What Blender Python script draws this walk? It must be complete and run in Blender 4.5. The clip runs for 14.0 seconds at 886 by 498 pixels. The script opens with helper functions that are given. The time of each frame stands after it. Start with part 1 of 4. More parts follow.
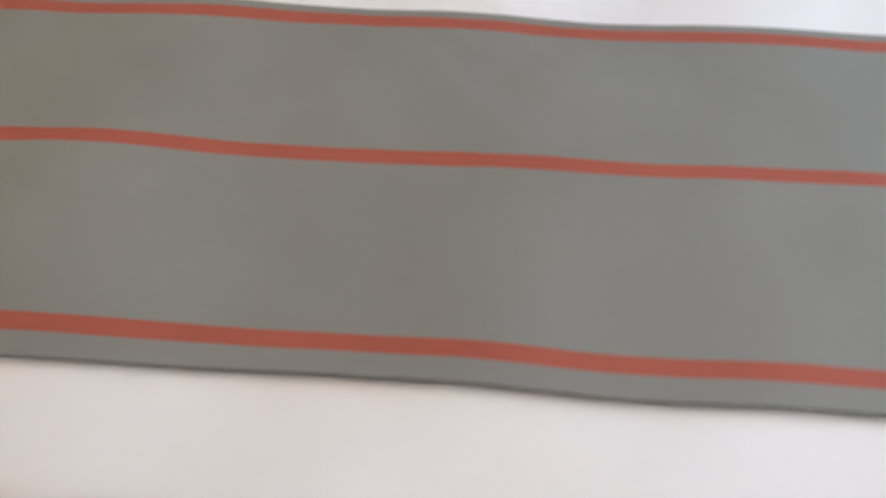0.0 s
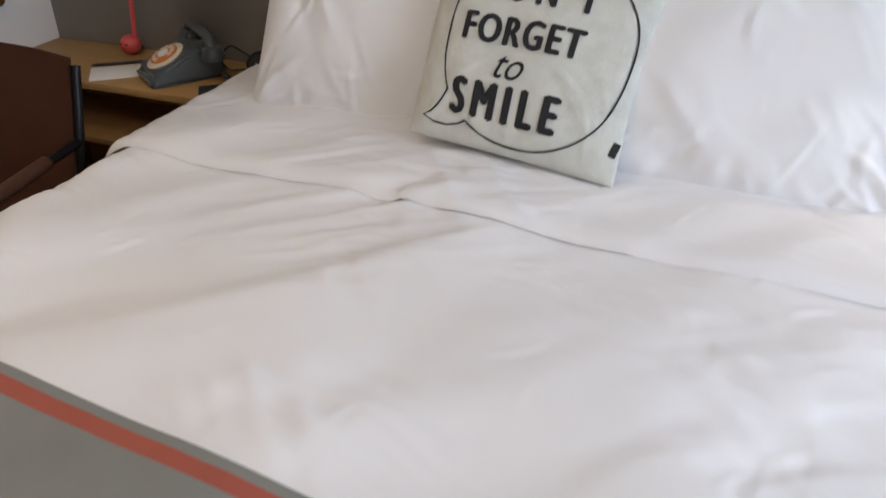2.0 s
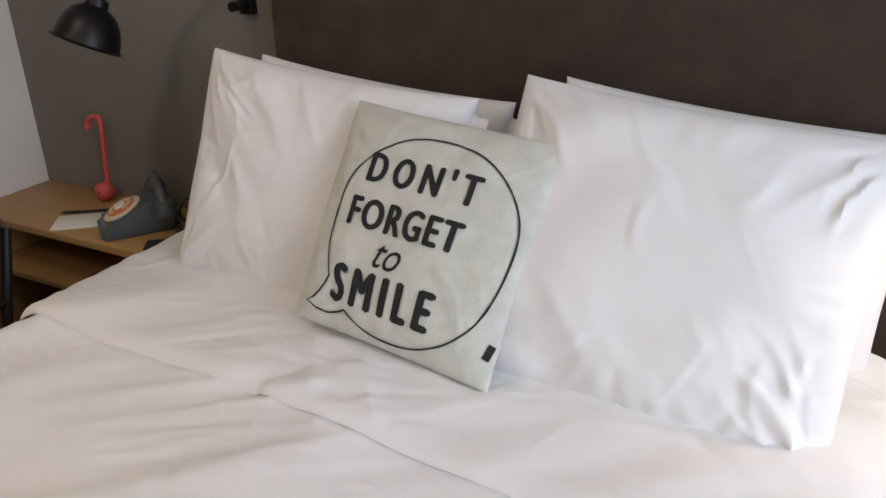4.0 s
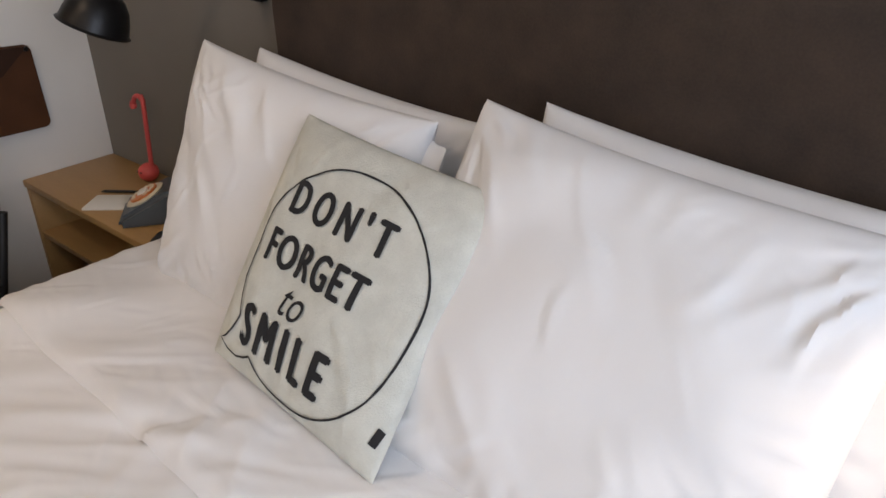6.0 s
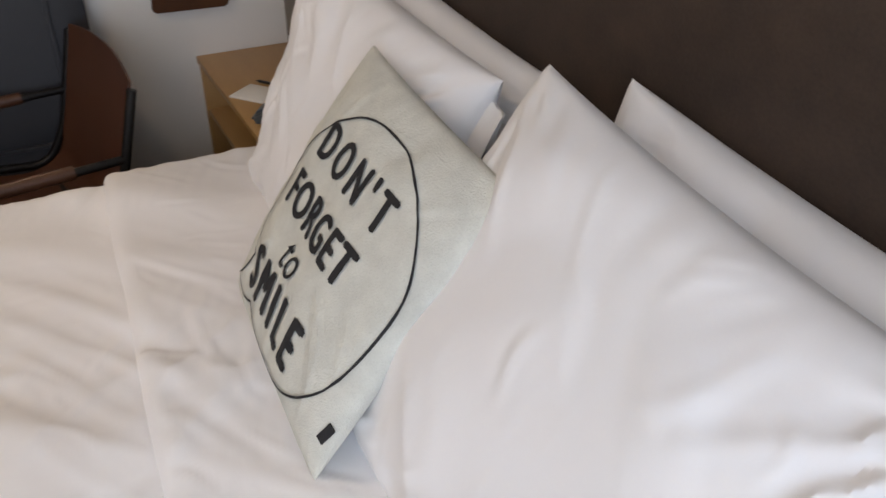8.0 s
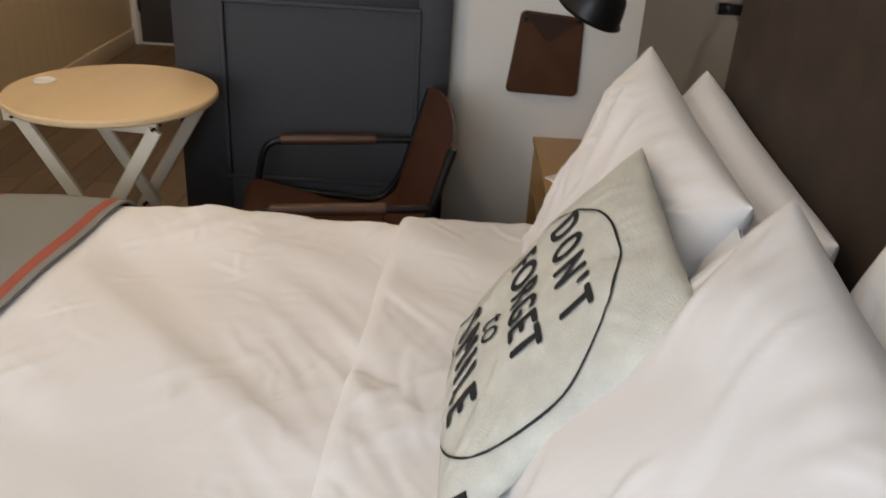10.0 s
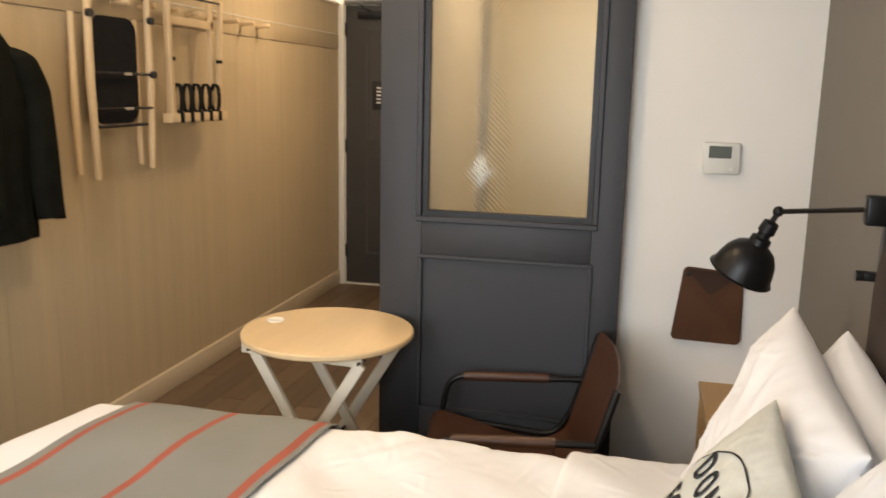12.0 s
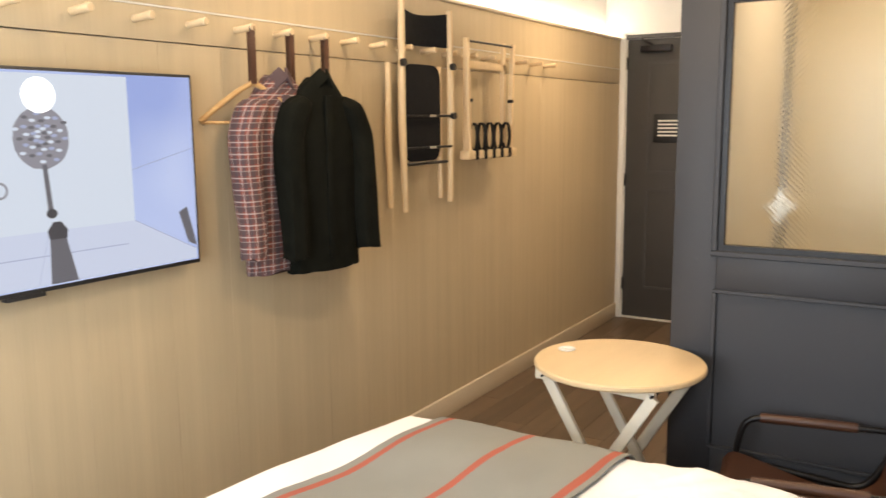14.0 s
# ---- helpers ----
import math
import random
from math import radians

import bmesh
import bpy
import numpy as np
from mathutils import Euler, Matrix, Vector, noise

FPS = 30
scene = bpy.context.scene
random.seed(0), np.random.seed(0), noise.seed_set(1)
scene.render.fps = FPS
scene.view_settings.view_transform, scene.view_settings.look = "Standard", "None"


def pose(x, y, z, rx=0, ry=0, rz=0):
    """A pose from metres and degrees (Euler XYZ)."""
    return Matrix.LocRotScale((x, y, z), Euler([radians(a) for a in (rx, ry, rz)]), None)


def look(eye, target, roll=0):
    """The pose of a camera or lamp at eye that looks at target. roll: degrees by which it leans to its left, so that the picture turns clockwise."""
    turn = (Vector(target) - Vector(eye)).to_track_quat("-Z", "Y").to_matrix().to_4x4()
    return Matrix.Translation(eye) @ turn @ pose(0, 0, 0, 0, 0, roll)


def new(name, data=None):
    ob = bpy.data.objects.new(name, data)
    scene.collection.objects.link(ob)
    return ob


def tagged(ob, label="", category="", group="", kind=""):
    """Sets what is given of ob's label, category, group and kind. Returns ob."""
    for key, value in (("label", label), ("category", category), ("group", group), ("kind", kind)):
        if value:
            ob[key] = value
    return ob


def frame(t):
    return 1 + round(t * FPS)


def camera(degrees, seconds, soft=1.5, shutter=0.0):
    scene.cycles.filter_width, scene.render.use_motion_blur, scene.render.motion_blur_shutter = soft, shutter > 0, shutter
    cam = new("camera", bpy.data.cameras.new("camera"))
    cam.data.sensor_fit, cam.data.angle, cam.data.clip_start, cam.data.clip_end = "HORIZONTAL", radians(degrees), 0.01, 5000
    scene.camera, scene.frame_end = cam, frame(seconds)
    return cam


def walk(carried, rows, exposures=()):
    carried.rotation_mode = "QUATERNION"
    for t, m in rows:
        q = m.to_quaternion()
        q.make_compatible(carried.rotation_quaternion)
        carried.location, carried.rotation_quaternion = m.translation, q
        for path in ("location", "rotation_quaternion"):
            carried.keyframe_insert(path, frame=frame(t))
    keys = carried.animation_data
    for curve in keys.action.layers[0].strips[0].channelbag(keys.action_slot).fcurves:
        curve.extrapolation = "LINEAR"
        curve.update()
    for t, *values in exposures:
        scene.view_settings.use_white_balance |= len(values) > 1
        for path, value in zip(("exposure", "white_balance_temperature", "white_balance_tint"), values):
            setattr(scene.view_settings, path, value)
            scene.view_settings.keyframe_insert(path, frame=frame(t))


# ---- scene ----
cam = camera(56.0, 14.0, shutter=0.4)
# seconds, eye, target, lean
PATH = [
    (0, (1.54, -2.444, 1.415), (1.561, -1.211, -0.16), 0.1),
    (0.5, (1.693, -2.341, 1.349), (1.503, -0.881, -0.004), -0.8),
    (1, (1.804, -2.239, 1.371), (1.469, -0.682, 0.162), -1.2),
    (1.5, (1.929, -2.123, 1.356), (1.465, -0.529, 0.24), -0.6),
    (2, (2.114, -1.97, 1.368), (1.466, -0.382, 0.338), -0.5),
    (2.5, (2.279, -1.806, 1.403), (1.459, -0.253, 0.445), -0.2),
    (3, (2.336, -1.765, 1.431), (1.5, -0.184, 0.536), -0.3),
    (3.5, (2.381, -1.728, 1.441), (1.522, -0.124, 0.611), -0.8),
    (4, (2.41, -1.643, 1.477), (1.514, -0.056, 0.654), -1.8),
    (6.5, (2.619, -1.045, 1.496), (1.322, 0.15, 0.554), -1.8),
    (7, (2.613, -0.947, 1.496), (1.278, 0.152, 0.492), -1.0),
    (9.5, (2.644, -0.606, 1.47), (0.91, -0.46, 0.483), 2.1),
    (10, (2.669, -0.597, 1.472), (0.876, -0.585, 0.585), 3.6),
    (10.5, (2.673, -0.579, 1.475), (0.826, -0.675, 0.715), 4.0),
    (11, (2.712, -0.552, 1.497), (0.817, -0.737, 0.885), 4.1),
    (11.5, (2.807, -0.553, 1.543), (0.888, -0.867, 1.075), 2.6),
    (12, (2.937, -0.558, 1.587), (1.024, -1.001, 1.208), 1.2),
    (12.5, (3.065, -0.536, 1.609), (1.183, -1.123, 1.27), 0.2),
    (13, (3.081, -0.544, 1.603), (1.25, -1.278, 1.274), -0.2),
    (13.5, (3.063, -0.588, 1.603), (1.297, -1.471, 1.284), -0.4),
    (14, (3.058, -0.622, 1.602), (1.369, -1.648, 1.295), -0.5),
]
EXPOSURES = [(0.0, -0.86, 5720, 11), (0.5, -0.76, 5760, 11), (2.0, -1.16, 5860, 12), (3.5, -1.2, 6000, 13), (7.0, -1.2, 6200, 14), (10.0, -1.06, 6450, 11), (11.5, -0.52, 6830, 10), (13.0, -0.03, 6780, 10), (14.0, 0.06, 6680, 10)]
walk(cam, [(t, look(eye, target, roll)) for t, eye, target, roll in PATH], EXPOSURES)

# ---------------------------------------------------------------- light
world = bpy.data.worlds.new("world")
scene.world = world
world.use_nodes = True
wn = world.node_tree
sky = wn.nodes.new("ShaderNodeTexSky")
sky.sky_type, sky.sun_disc = "NISHITA", False
sky.sun_elevation, sky.sun_rotation = radians(32), radians(60)
wn.links.new(sky.outputs["Color"], wn.nodes["Background"].inputs["Color"])
wn.nodes["Background"].inputs["Strength"].default_value = 0.12


def lamp(name, kind, m, power, color, size=0.1, size_y=None, spot=None):
    data = bpy.data.lights.new(name, kind)
    data.energy, data.color = power, color
    if kind == "AREA":
        data.size = size
        if size_y:
            data.shape, data.size_y = "RECTANGLE", size_y
    elif kind == "SUN":
        data.angle = size
    else:
        data.shadow_soft_size = size
    if kind == "SPOT":
        data.spot_size, data.spot_blend = radians(spot), 0.6
    ob = new(name, data)
    ob.matrix_world = m
    return ob


WARM, COOL = (1.0, 0.74, 0.47), (0.80, 0.89, 1.0)
# the window behind the walker, on the wall at the bed's other side
lamp("window_daylight", "AREA", pose(3.86, -1.55, 1.5, 90, 0, 90), 95, COOL, 1.7, 1.5)
# two recessed lamps in the room's ceiling, one in the entry, one in the bathroom
for x, y, p in ((0.95, -1.30, 17), (0.45, -2.3, 10), (2.3, -2.3, 10), (-1.9, -2.2, 22), (-0.75, -0.8, 15)):
    lamp("ceiling_lamp_light", "AREA", pose(x, y, 2.545, 0, 0, 0), p, WARM, 0.16)
# the lit bedside lamp at the window's side
lamp("bedside_bulb", "SPOT", look((2.735, -0.285, 1.115), (2.62, -0.32, 0.62)), 13, WARM, 0.03, spot=130)

# ---------------------------------------------------------------- materials


def mat(name, base, rough=0.6, metal=0.0, vary=0.08, scale=6.0, bump=0.0, fine=180.0, stretch=(1, 1, 1), sheen=0.0, coat=0.0, island=0.0, spec=0.5):
    m = bpy.data.materials.new(name)
    m.use_nodes = True
    n, l = m.node_tree.nodes, m.node_tree.links
    b = n["Principled BSDF"]
    b.inputs["Roughness"].default_value, b.inputs["Metallic"].default_value = rough, metal
    b.inputs["Sheen Weight"].default_value, b.inputs["Coat Weight"].default_value = sheen, coat
    b.inputs["Specular IOR Level"].default_value = spec
    tc, mp = n.new("ShaderNodeTexCoord"), n.new("ShaderNodeMapping")
    l.new(tc.outputs["Object"], mp.inputs["Vector"])
    mp.inputs["Scale"].default_value = stretch
    big, small = n.new("ShaderNodeTexNoise"), n.new("ShaderNodeTexNoise")
    big.inputs["Scale"].default_value, small.inputs["Scale"].default_value = scale, fine
    big.inputs["Detail"].default_value, small.inputs["Detail"].default_value = 5, 3
    for q in (big, small):
        l.new(mp.outputs["Vector"], q.inputs["Vector"])
    add = n.new("ShaderNodeMath")
    add.operation = "MULTIPLY_ADD"
    l.new(small.outputs["Fac"], add.inputs[0])
    add.inputs[1].default_value = 0.5
    half = n.new("ShaderNodeMath")
    half.operation = "MULTIPLY_ADD"
    l.new(big.outputs["Fac"], half.inputs[0])
    half.inputs[1].default_value, half.inputs[2].default_value = 1.0, -0.25
    l.new(half.outputs[0], add.inputs[2])
    last = add
    if island:
        info, more = n.new("ShaderNodeObjectInfo"), n.new("ShaderNodeMath")
        more.operation = "MULTIPLY_ADD"
        l.new(info.outputs["Random"], more.inputs[0])
        more.inputs[1].default_value = island
        l.new(add.outputs[0], more.inputs[2])
        last = more
    mix = n.new("ShaderNodeMix")
    mix.data_type = "RGBA"
    l.new(last.outputs[0], mix.inputs["Factor"])
    mix.inputs["A"].default_value = (*[max(0, c * (1 - 2 * vary)) for c in base], 1)
    mix.inputs["B"].default_value = (*[min(1, c * (1 + 2 * vary)) for c in base], 1)
    l.new(mix.outputs["Result"], b.inputs["Base Color"])
    if bump:
        bp = n.new("ShaderNodeBump")
        bp.inputs["Strength"].default_value, bp.inputs["Distance"].default_value = bump, 0.002
        l.new(small.outputs["Fac"], bp.inputs["Height"])
        l.new(bp.outputs["Normal"], b.inputs["Normal"])
    return m


def glow(name, color, power):
    m = bpy.data.materials.new(name)
    m.use_nodes = True
    b = m.node_tree.nodes["Principled BSDF"]
    b.inputs["Base Color"].default_value = (0.02, 0.02, 0.02, 1)
    b.inputs["Emission Color"].default_value = (*color, 1)
    b.inputs["Emission Strength"].default_value = power
    return m


LINEN = mat("white_linen", (0.80, 0.79, 0.79), 0.9, vary=0.015, scale=3, bump=0.05, fine=900, sheen=0.1)
# soft creases in the bed linen
_n, _l = LINEN.node_tree.nodes, LINEN.node_tree.links
_tc = next(q for q in _n if q.bl_idname == "ShaderNodeTexCoord")
_first = next(q for q in _n if q.bl_idname == "ShaderNodeBump")
_gate = _n.new("ShaderNodeTexNoise")
_gate.inputs["Scale"].default_value, _gate.inputs["Detail"].default_value = 2.6, 1.0
_l.new(_tc.outputs["Object"], _gate.inputs["Vector"])
_range = _n.new("ShaderNodeMapRange")
_range.inputs["From Min"].default_value, _range.inputs["From Max"].default_value = 0.46, 0.68
_l.new(_gate.outputs["Fac"], _range.inputs["Value"])
for _turn, _scale, _dist, _strength in ((35, 3.2, 0.026, 0.30), (-50, 7.0, 0.013, 0.32), (15, 22.0, 0.004, 0.60)):
    _m = _n.new("ShaderNodeMapping")
    _m.inputs["Rotation"].default_value, _m.inputs["Scale"].default_value = (0, radians(_turn * 0.7), radians(_turn)), (1.0, 0.32, 0.45)
    _l.new(_tc.outputs["Object"], _m.inputs["Vector"])
    _c = _n.new("ShaderNodeTexNoise")
    _c.noise_type = "RIDGED_MULTIFRACTAL"
    _c.inputs["Scale"].default_value, _c.inputs["Detail"].default_value, _c.inputs["Distortion"].default_value = _scale, 1.5, 0.5
    _l.new(_m.outputs["Vector"], _c.inputs["Vector"])
    _k = _n.new("ShaderNodeMath")
    _k.operation = "MULTIPLY"
    _l.new(_c.outputs["Fac"], _k.inputs[0])
    _l.new(_range.outputs["Result"], _k.inputs[1])
    _b = _n.new("ShaderNodeBump")
    _b.inputs["Strength"].default_value, _b.inputs["Distance"].default_value = _strength, _dist
    _l.new(_k.outputs[0], _b.inputs["Height"])
    _l.new(_first.outputs["Normal"], _b.inputs["Normal"])
    _l.new(_b.outputs["Normal"], _n["Principled BSDF"].inputs["Normal"])
    _first = _b
CANVAS = mat("greige_canvas", (0.60, 0.60, 0.54), 0.95, vary=0.09, scale=26, bump=0.7, fine=420, stretch=(1, 1, 1))
INK = mat("black_print", (0.012, 0.012, 0.014), 0.8, vary=0.2, scale=60)
GREYCLOTH = mat("grey_runner_cloth", (0.222, 0.222, 0.203), 0.95, vary=0.05, scale=5, bump=0.15, fine=500)
REDCLOTH = mat("red_runner_stripe", (0.35, 0.092, 0.058), 0.95, vary=0.06, scale=9, bump=0.15, fine=500)
WHITEWALL = mat("white_wall_paint", (0.74, 0.71, 0.66), 0.85, vary=0.02, scale=4, bump=0.08, fine=260)
TAUPEWALL = mat("taupe_wall_paint", (0.182, 0.164, 0.141), 0.85, vary=0.03, scale=4, bump=0.1, fine=260)
CEILING = mat("ceiling_paint", (0.78, 0.76, 0.72), 0.9, vary=0.02, scale=3)
OAKPANEL = mat("oak_wall_laminate", (0.50, 0.400, 0.255), 0.5, vary=0.07, scale=5.5, bump=0.06, fine=60, stretch=(3.2, 1, 0.08))
OAKDARK = mat("desk_oak", (0.40, 0.235, 0.085), 0.45, vary=0.10, scale=4, bump=0.1, fine=70, stretch=(0.4, 3, 3))
FLOORWOOD = mat("floor_oak", (0.100, 0.067, 0.041), 0.42, vary=0.22, scale=5, bump=0.15, fine=55, stretch=(0.35, 3.2, 1), island=0.5)
JOINT = mat("floor_joint", (0.03, 0.02, 0.013), 0.8)
NAVY = mat("slate_door_paint", (0.031, 0.032, 0.037), 0.58, vary=0.04, scale=6, bump=0.06, fine=200)
DARKDOOR = mat("entry_door_paint", (0.050, 0.046, 0.042), 0.5, vary=0.04, scale=6, bump=0.06, fine=200)
BLACK = mat("black_metal", (0.015, 0.014, 0.014), 0.38, 0.6, vary=0.1, scale=30)
BLACKPLASTIC = mat("black_plastic", (0.015, 0.015, 0.016), 0.4, vary=0.05)
CHROME = mat("steel", (0.55, 0.55, 0.56), 0.25, 1.0, vary=0.03)
LEATHER = mat("brown_leather", (0.068, 0.027, 0.013), 0.40, vary=0.16, scale=9, bump=0.25, fine=260)
BOARDLEATHER = mat("headboard_leather", (0.039, 0.024, 0.016), 0.65, vary=0.32, scale=14, bump=0.3, fine=220)
DARKLEATHER = mat("pouch_leather", (0.072, 0.027, 0.009), 0.55, vary=0.15, scale=10, bump=0.25, fine=260, spec=0.25)
FLAPLEATHER = mat("flap_leather", (0.035, 0.014, 0.006), 0.55, vary=0.15, scale=10, bump=0.25, fine=260, spec=0.25)
TRIM = mat("white_trim", (0.72, 0.69, 0.63), 0.5, vary=0.02)
SKIRT = mat("oak_skirting", (0.60, 0.51, 0.38), 0.5, vary=0.06, scale=5, fine=60, stretch=(0.2, 1, 2))
BIRCH = mat("birch_wood", (0.66, 0.50, 0.30), 0.45, vary=0.08, scale=6, bump=0.06, fine=70, stretch=(3, 3, 0.3))
TABLETOP = mat("table_birch_top", (0.66, 0.49, 0.28), 0.4, vary=0.05, scale=4, bump=0.04, fine=60, stretch=(0.4, 3, 1))
CREAMPAINT = mat("cream_painted_wood", (0.66, 0.59, 0.46), 0.5, vary=0.04, scale=9)
GREYPLASTIC = mat("pale_grey_plastic", (0.60, 0.59, 0.54), 0.45, vary=0.02)
LCD = mat("lcd_grey", (0.10, 0.115, 0.10), 0.2, vary=0.05)
PAPER = mat("paper", (0.75, 0.73, 0.68), 0.9, vary=0.02)
SLATEGREY = mat("telephone_grey", (0.075, 0.085, 0.092), 0.32, vary=0.05, scale=12)
IVORY = mat("ivory_plastic", (0.72, 0.62, 0.45), 0.4, vary=0.03)
ORANGE = mat("orange_plastic", (0.62, 0.20, 0.05), 0.4, vary=0.08)
CORAL = mat("coral_plastic", (0.62, 0.085, 0.075), 0.45, vary=0.05)
JACKET = mat("black_wool", (0.007, 0.0072, 0.005), 0.95, vary=0.3, scale=16, bump=0.4, fine=300, spec=0.08)
WEBBING = mat("black_webbing", (0.010, 0.010, 0.011), 0.9, vary=0.2, scale=40, bump=0.3, fine=300, spec=0.15)
HANGERWOOD = mat("hanger_wood", (0.50, 0.30, 0.12), 0.4, vary=0.08, scale=9)
TILE = mat("bathroom_cream", (0.70, 0.62, 0.45), 0.4, vary=0.03)
BEDBASE = mat("bed_base_fabric", (0.05, 0.04, 0.035), 0.9, vary=0.1)

# ---------------------------------------------------------------- building helpers
AT = {}


def thing(name, m, label, category, group="", kind=""):
    ob = new(name)
    ob.empty_display_size = 0.05
    ob.matrix_world = m
    AT[ob] = m
    return tagged(ob, label, category, group, kind)


def part(name, bm, material, parent=None, label="", smooth=True, local=False):
    """Links a bmesh as one mesh object; its corners are in world metres unless local."""
    if parent is not None and not local:
        bm.transform(AT[parent].inverted())
    me = bpy.data.meshes.new(name)
    bm.to_mesh(me)
    bm.free()
    for mm in material if isinstance(material, (list, tuple)) else (material,):
        me.materials.append(mm)
    if smooth:
        me.shade_smooth()
        me.set_sharp_from_angle(angle=radians(38))
    ob = new(name, me)
    if parent is not None:
        ob.parent = parent
        AT[ob] = AT[parent]
    else:
        AT[ob] = Matrix.Identity(4)
    if label:
        ob["label"] = label
    return ob


def single(name, bm, material, label, category, group="", kind="", base=None):
    """A thing of one mesh, with its origin at base."""
    o = Vector(base) if base else Vector((0, 0, 0))
    bm.transform(Matrix.Translation(-o))
    ob = part(name, bm, material)
    ob.location = o
    AT[ob] = Matrix.Translation(o)
    return tagged(ob, label, category, group, kind)


def setting(name, bm, material, label, category):
    return tagged(part(name, bm, material), label, category, kind="structure")


def box(x0, y0, z0, x1, y1, z1, bev=0.0, bm=None, seg=2):
    bm = bm or bmesh.new()
    r = bmesh.ops.create_cube(bm, size=1)
    vs = r["verts"]
    for v in vs:
        v.co = Vector(((x0 + x1) / 2 + v.co.x * abs(x1 - x0), (y0 + y1) / 2 + v.co.y * abs(y1 - y0), (z0 + z1) / 2 + v.co.z * abs(z1 - z0)))
    if bev:
        es = list({e for v in vs for e in v.link_edges})
        bmesh.ops.bevel(bm, geom=es, offset=bev, segments=seg, profile=0.5, affect="EDGES")
    return bm


def turned(bm, m):
    bm.transform(m)
    return bm


def rod(points, r, bm=None, sides=12, caps=True, radii=None):
    """A round bar along points."""
    bm = bm or bmesh.new()
    pts = [Vector(p) for p in points]
    rings, up = [], None
    for i, p in enumerate(pts):
        d = (pts[min(i + 1, len(pts) - 1)] - pts[max(i - 1, 0)]).normalized()
        if up is None:
            up = Vector((0, 0, 1)) if abs(d.z) < 0.9 else Vector((1, 0, 0))
        a = d.cross(up).normalized()
        b = a.cross(d).normalized()
        up = b
        rr = radii[i] if radii else r
        rings.append([bm.verts.new(p + rr * (math.cos(k * 2 * math.pi / sides) * a + math.sin(k * 2 * math.pi / sides) * b)) for k in range(sides)])
    for q, w in zip(rings, rings[1:]):
        for k in range(sides):
            bm.faces.new((q[k], q[(k + 1) % sides], w[(k + 1) % sides], w[k]))
    if caps:
        bm.faces.new(rings[0][::-1])
        bm.faces.new(rings[-1])
    bmesh.ops.recalc_face_normals(bm, faces=bm.faces)
    return bm


def bend(points, r, n=6):
    """Rounds the corners of a line of points."""
    p = [Vector(q) for q in points]
    out = [p[0]]
    for a, b, c in zip(p, p[1:], p[2:]):
        u, w = (a - b).normalized() * r, (c - b).normalized() * r
        out += [b + u * (1 - k / n) ** 2 + w * (k / n) ** 2 for k in range(n + 1)]
    return out + [p[-1]]


def lathe(profile, sides=32, bm=None):
    """A turned body round z: profile of (radius, height)."""
    bm = bm or bmesh.new()
    rings = []
    for r, z in profile:
        rings.append([bm.verts.new((max(r, 1e-4) * math.cos(k * 2 * math.pi / sides), max(r, 1e-4) * math.sin(k * 2 * math.pi / sides), z)) for k in range(sides)])
    for q, w in zip(rings, rings[1:]):
        for k in range(sides):
            bm.faces.new((q[k], q[(k + 1) % sides], w[(k + 1) % sides], w[k]))
    bmesh.ops.remove_doubles(bm, verts=bm.verts, dist=3e-4)
    bmesh.ops.recalc_face_normals(bm, faces=bm.faces)
    return bm


def sheet(nu, nv, f, thick=0.0):
    """A grid of points f(u, v), u and v from 0 to 1, as a cloth of some thickness."""
    bm = bmesh.new()
    g = [[bm.verts.new(f(i / nu, j / nv)) for j in range(nv + 1)] for i in range(nu + 1)]
    for i in range(nu):
        for j in range(nv):
            bm.faces.new((g[i][j], g[i + 1][j], g[i + 1][j + 1], g[i][j + 1]))
    bm.normal_update()
    if thick:
        low = [[bm.verts.new(v.co - v.normal * thick) for v in row] for row in g]
        for i in range(nu):
            for j in range(nv):
                bm.faces.new((low[i][j], low[i][j + 1], low[i + 1][j + 1], low[i + 1][j]))
        for i in range(nu):
            bm.faces.new((g[i][0], low[i][0], low[i + 1][0], g[i + 1][0]))
            bm.faces.new((g[i + 1][nv], low[i + 1][nv], low[i][nv], g[i][nv]))
        for j in range(nv):
            bm.faces.new((g[0][j + 1], low[0][j + 1], low[0][j], g[0][j]))
            bm.faces.new((g[nu][j], low[nu][j], low[nu][j + 1], g[nu][j + 1]))
    return bm


def prism(outline, depth, bm=None):
    """A flat outline in x, z pushed from y 0 to y depth."""
    bm = bm or bmesh.new()
    a = [bm.verts.new((x, 0, z)) for x, z in outline]
    b = [bm.verts.new((x, depth, z)) for x, z in outline]
    bm.faces.new(a)
    bm.faces.new(b[::-1])
    for i in range(len(a)):
        j = (i + 1) % len(a)
        bm.faces.new((a[j], a[i], b[i], b[j]))
    bmesh.ops.recalc_face_normals(bm, faces=bm.faces)
    return bm


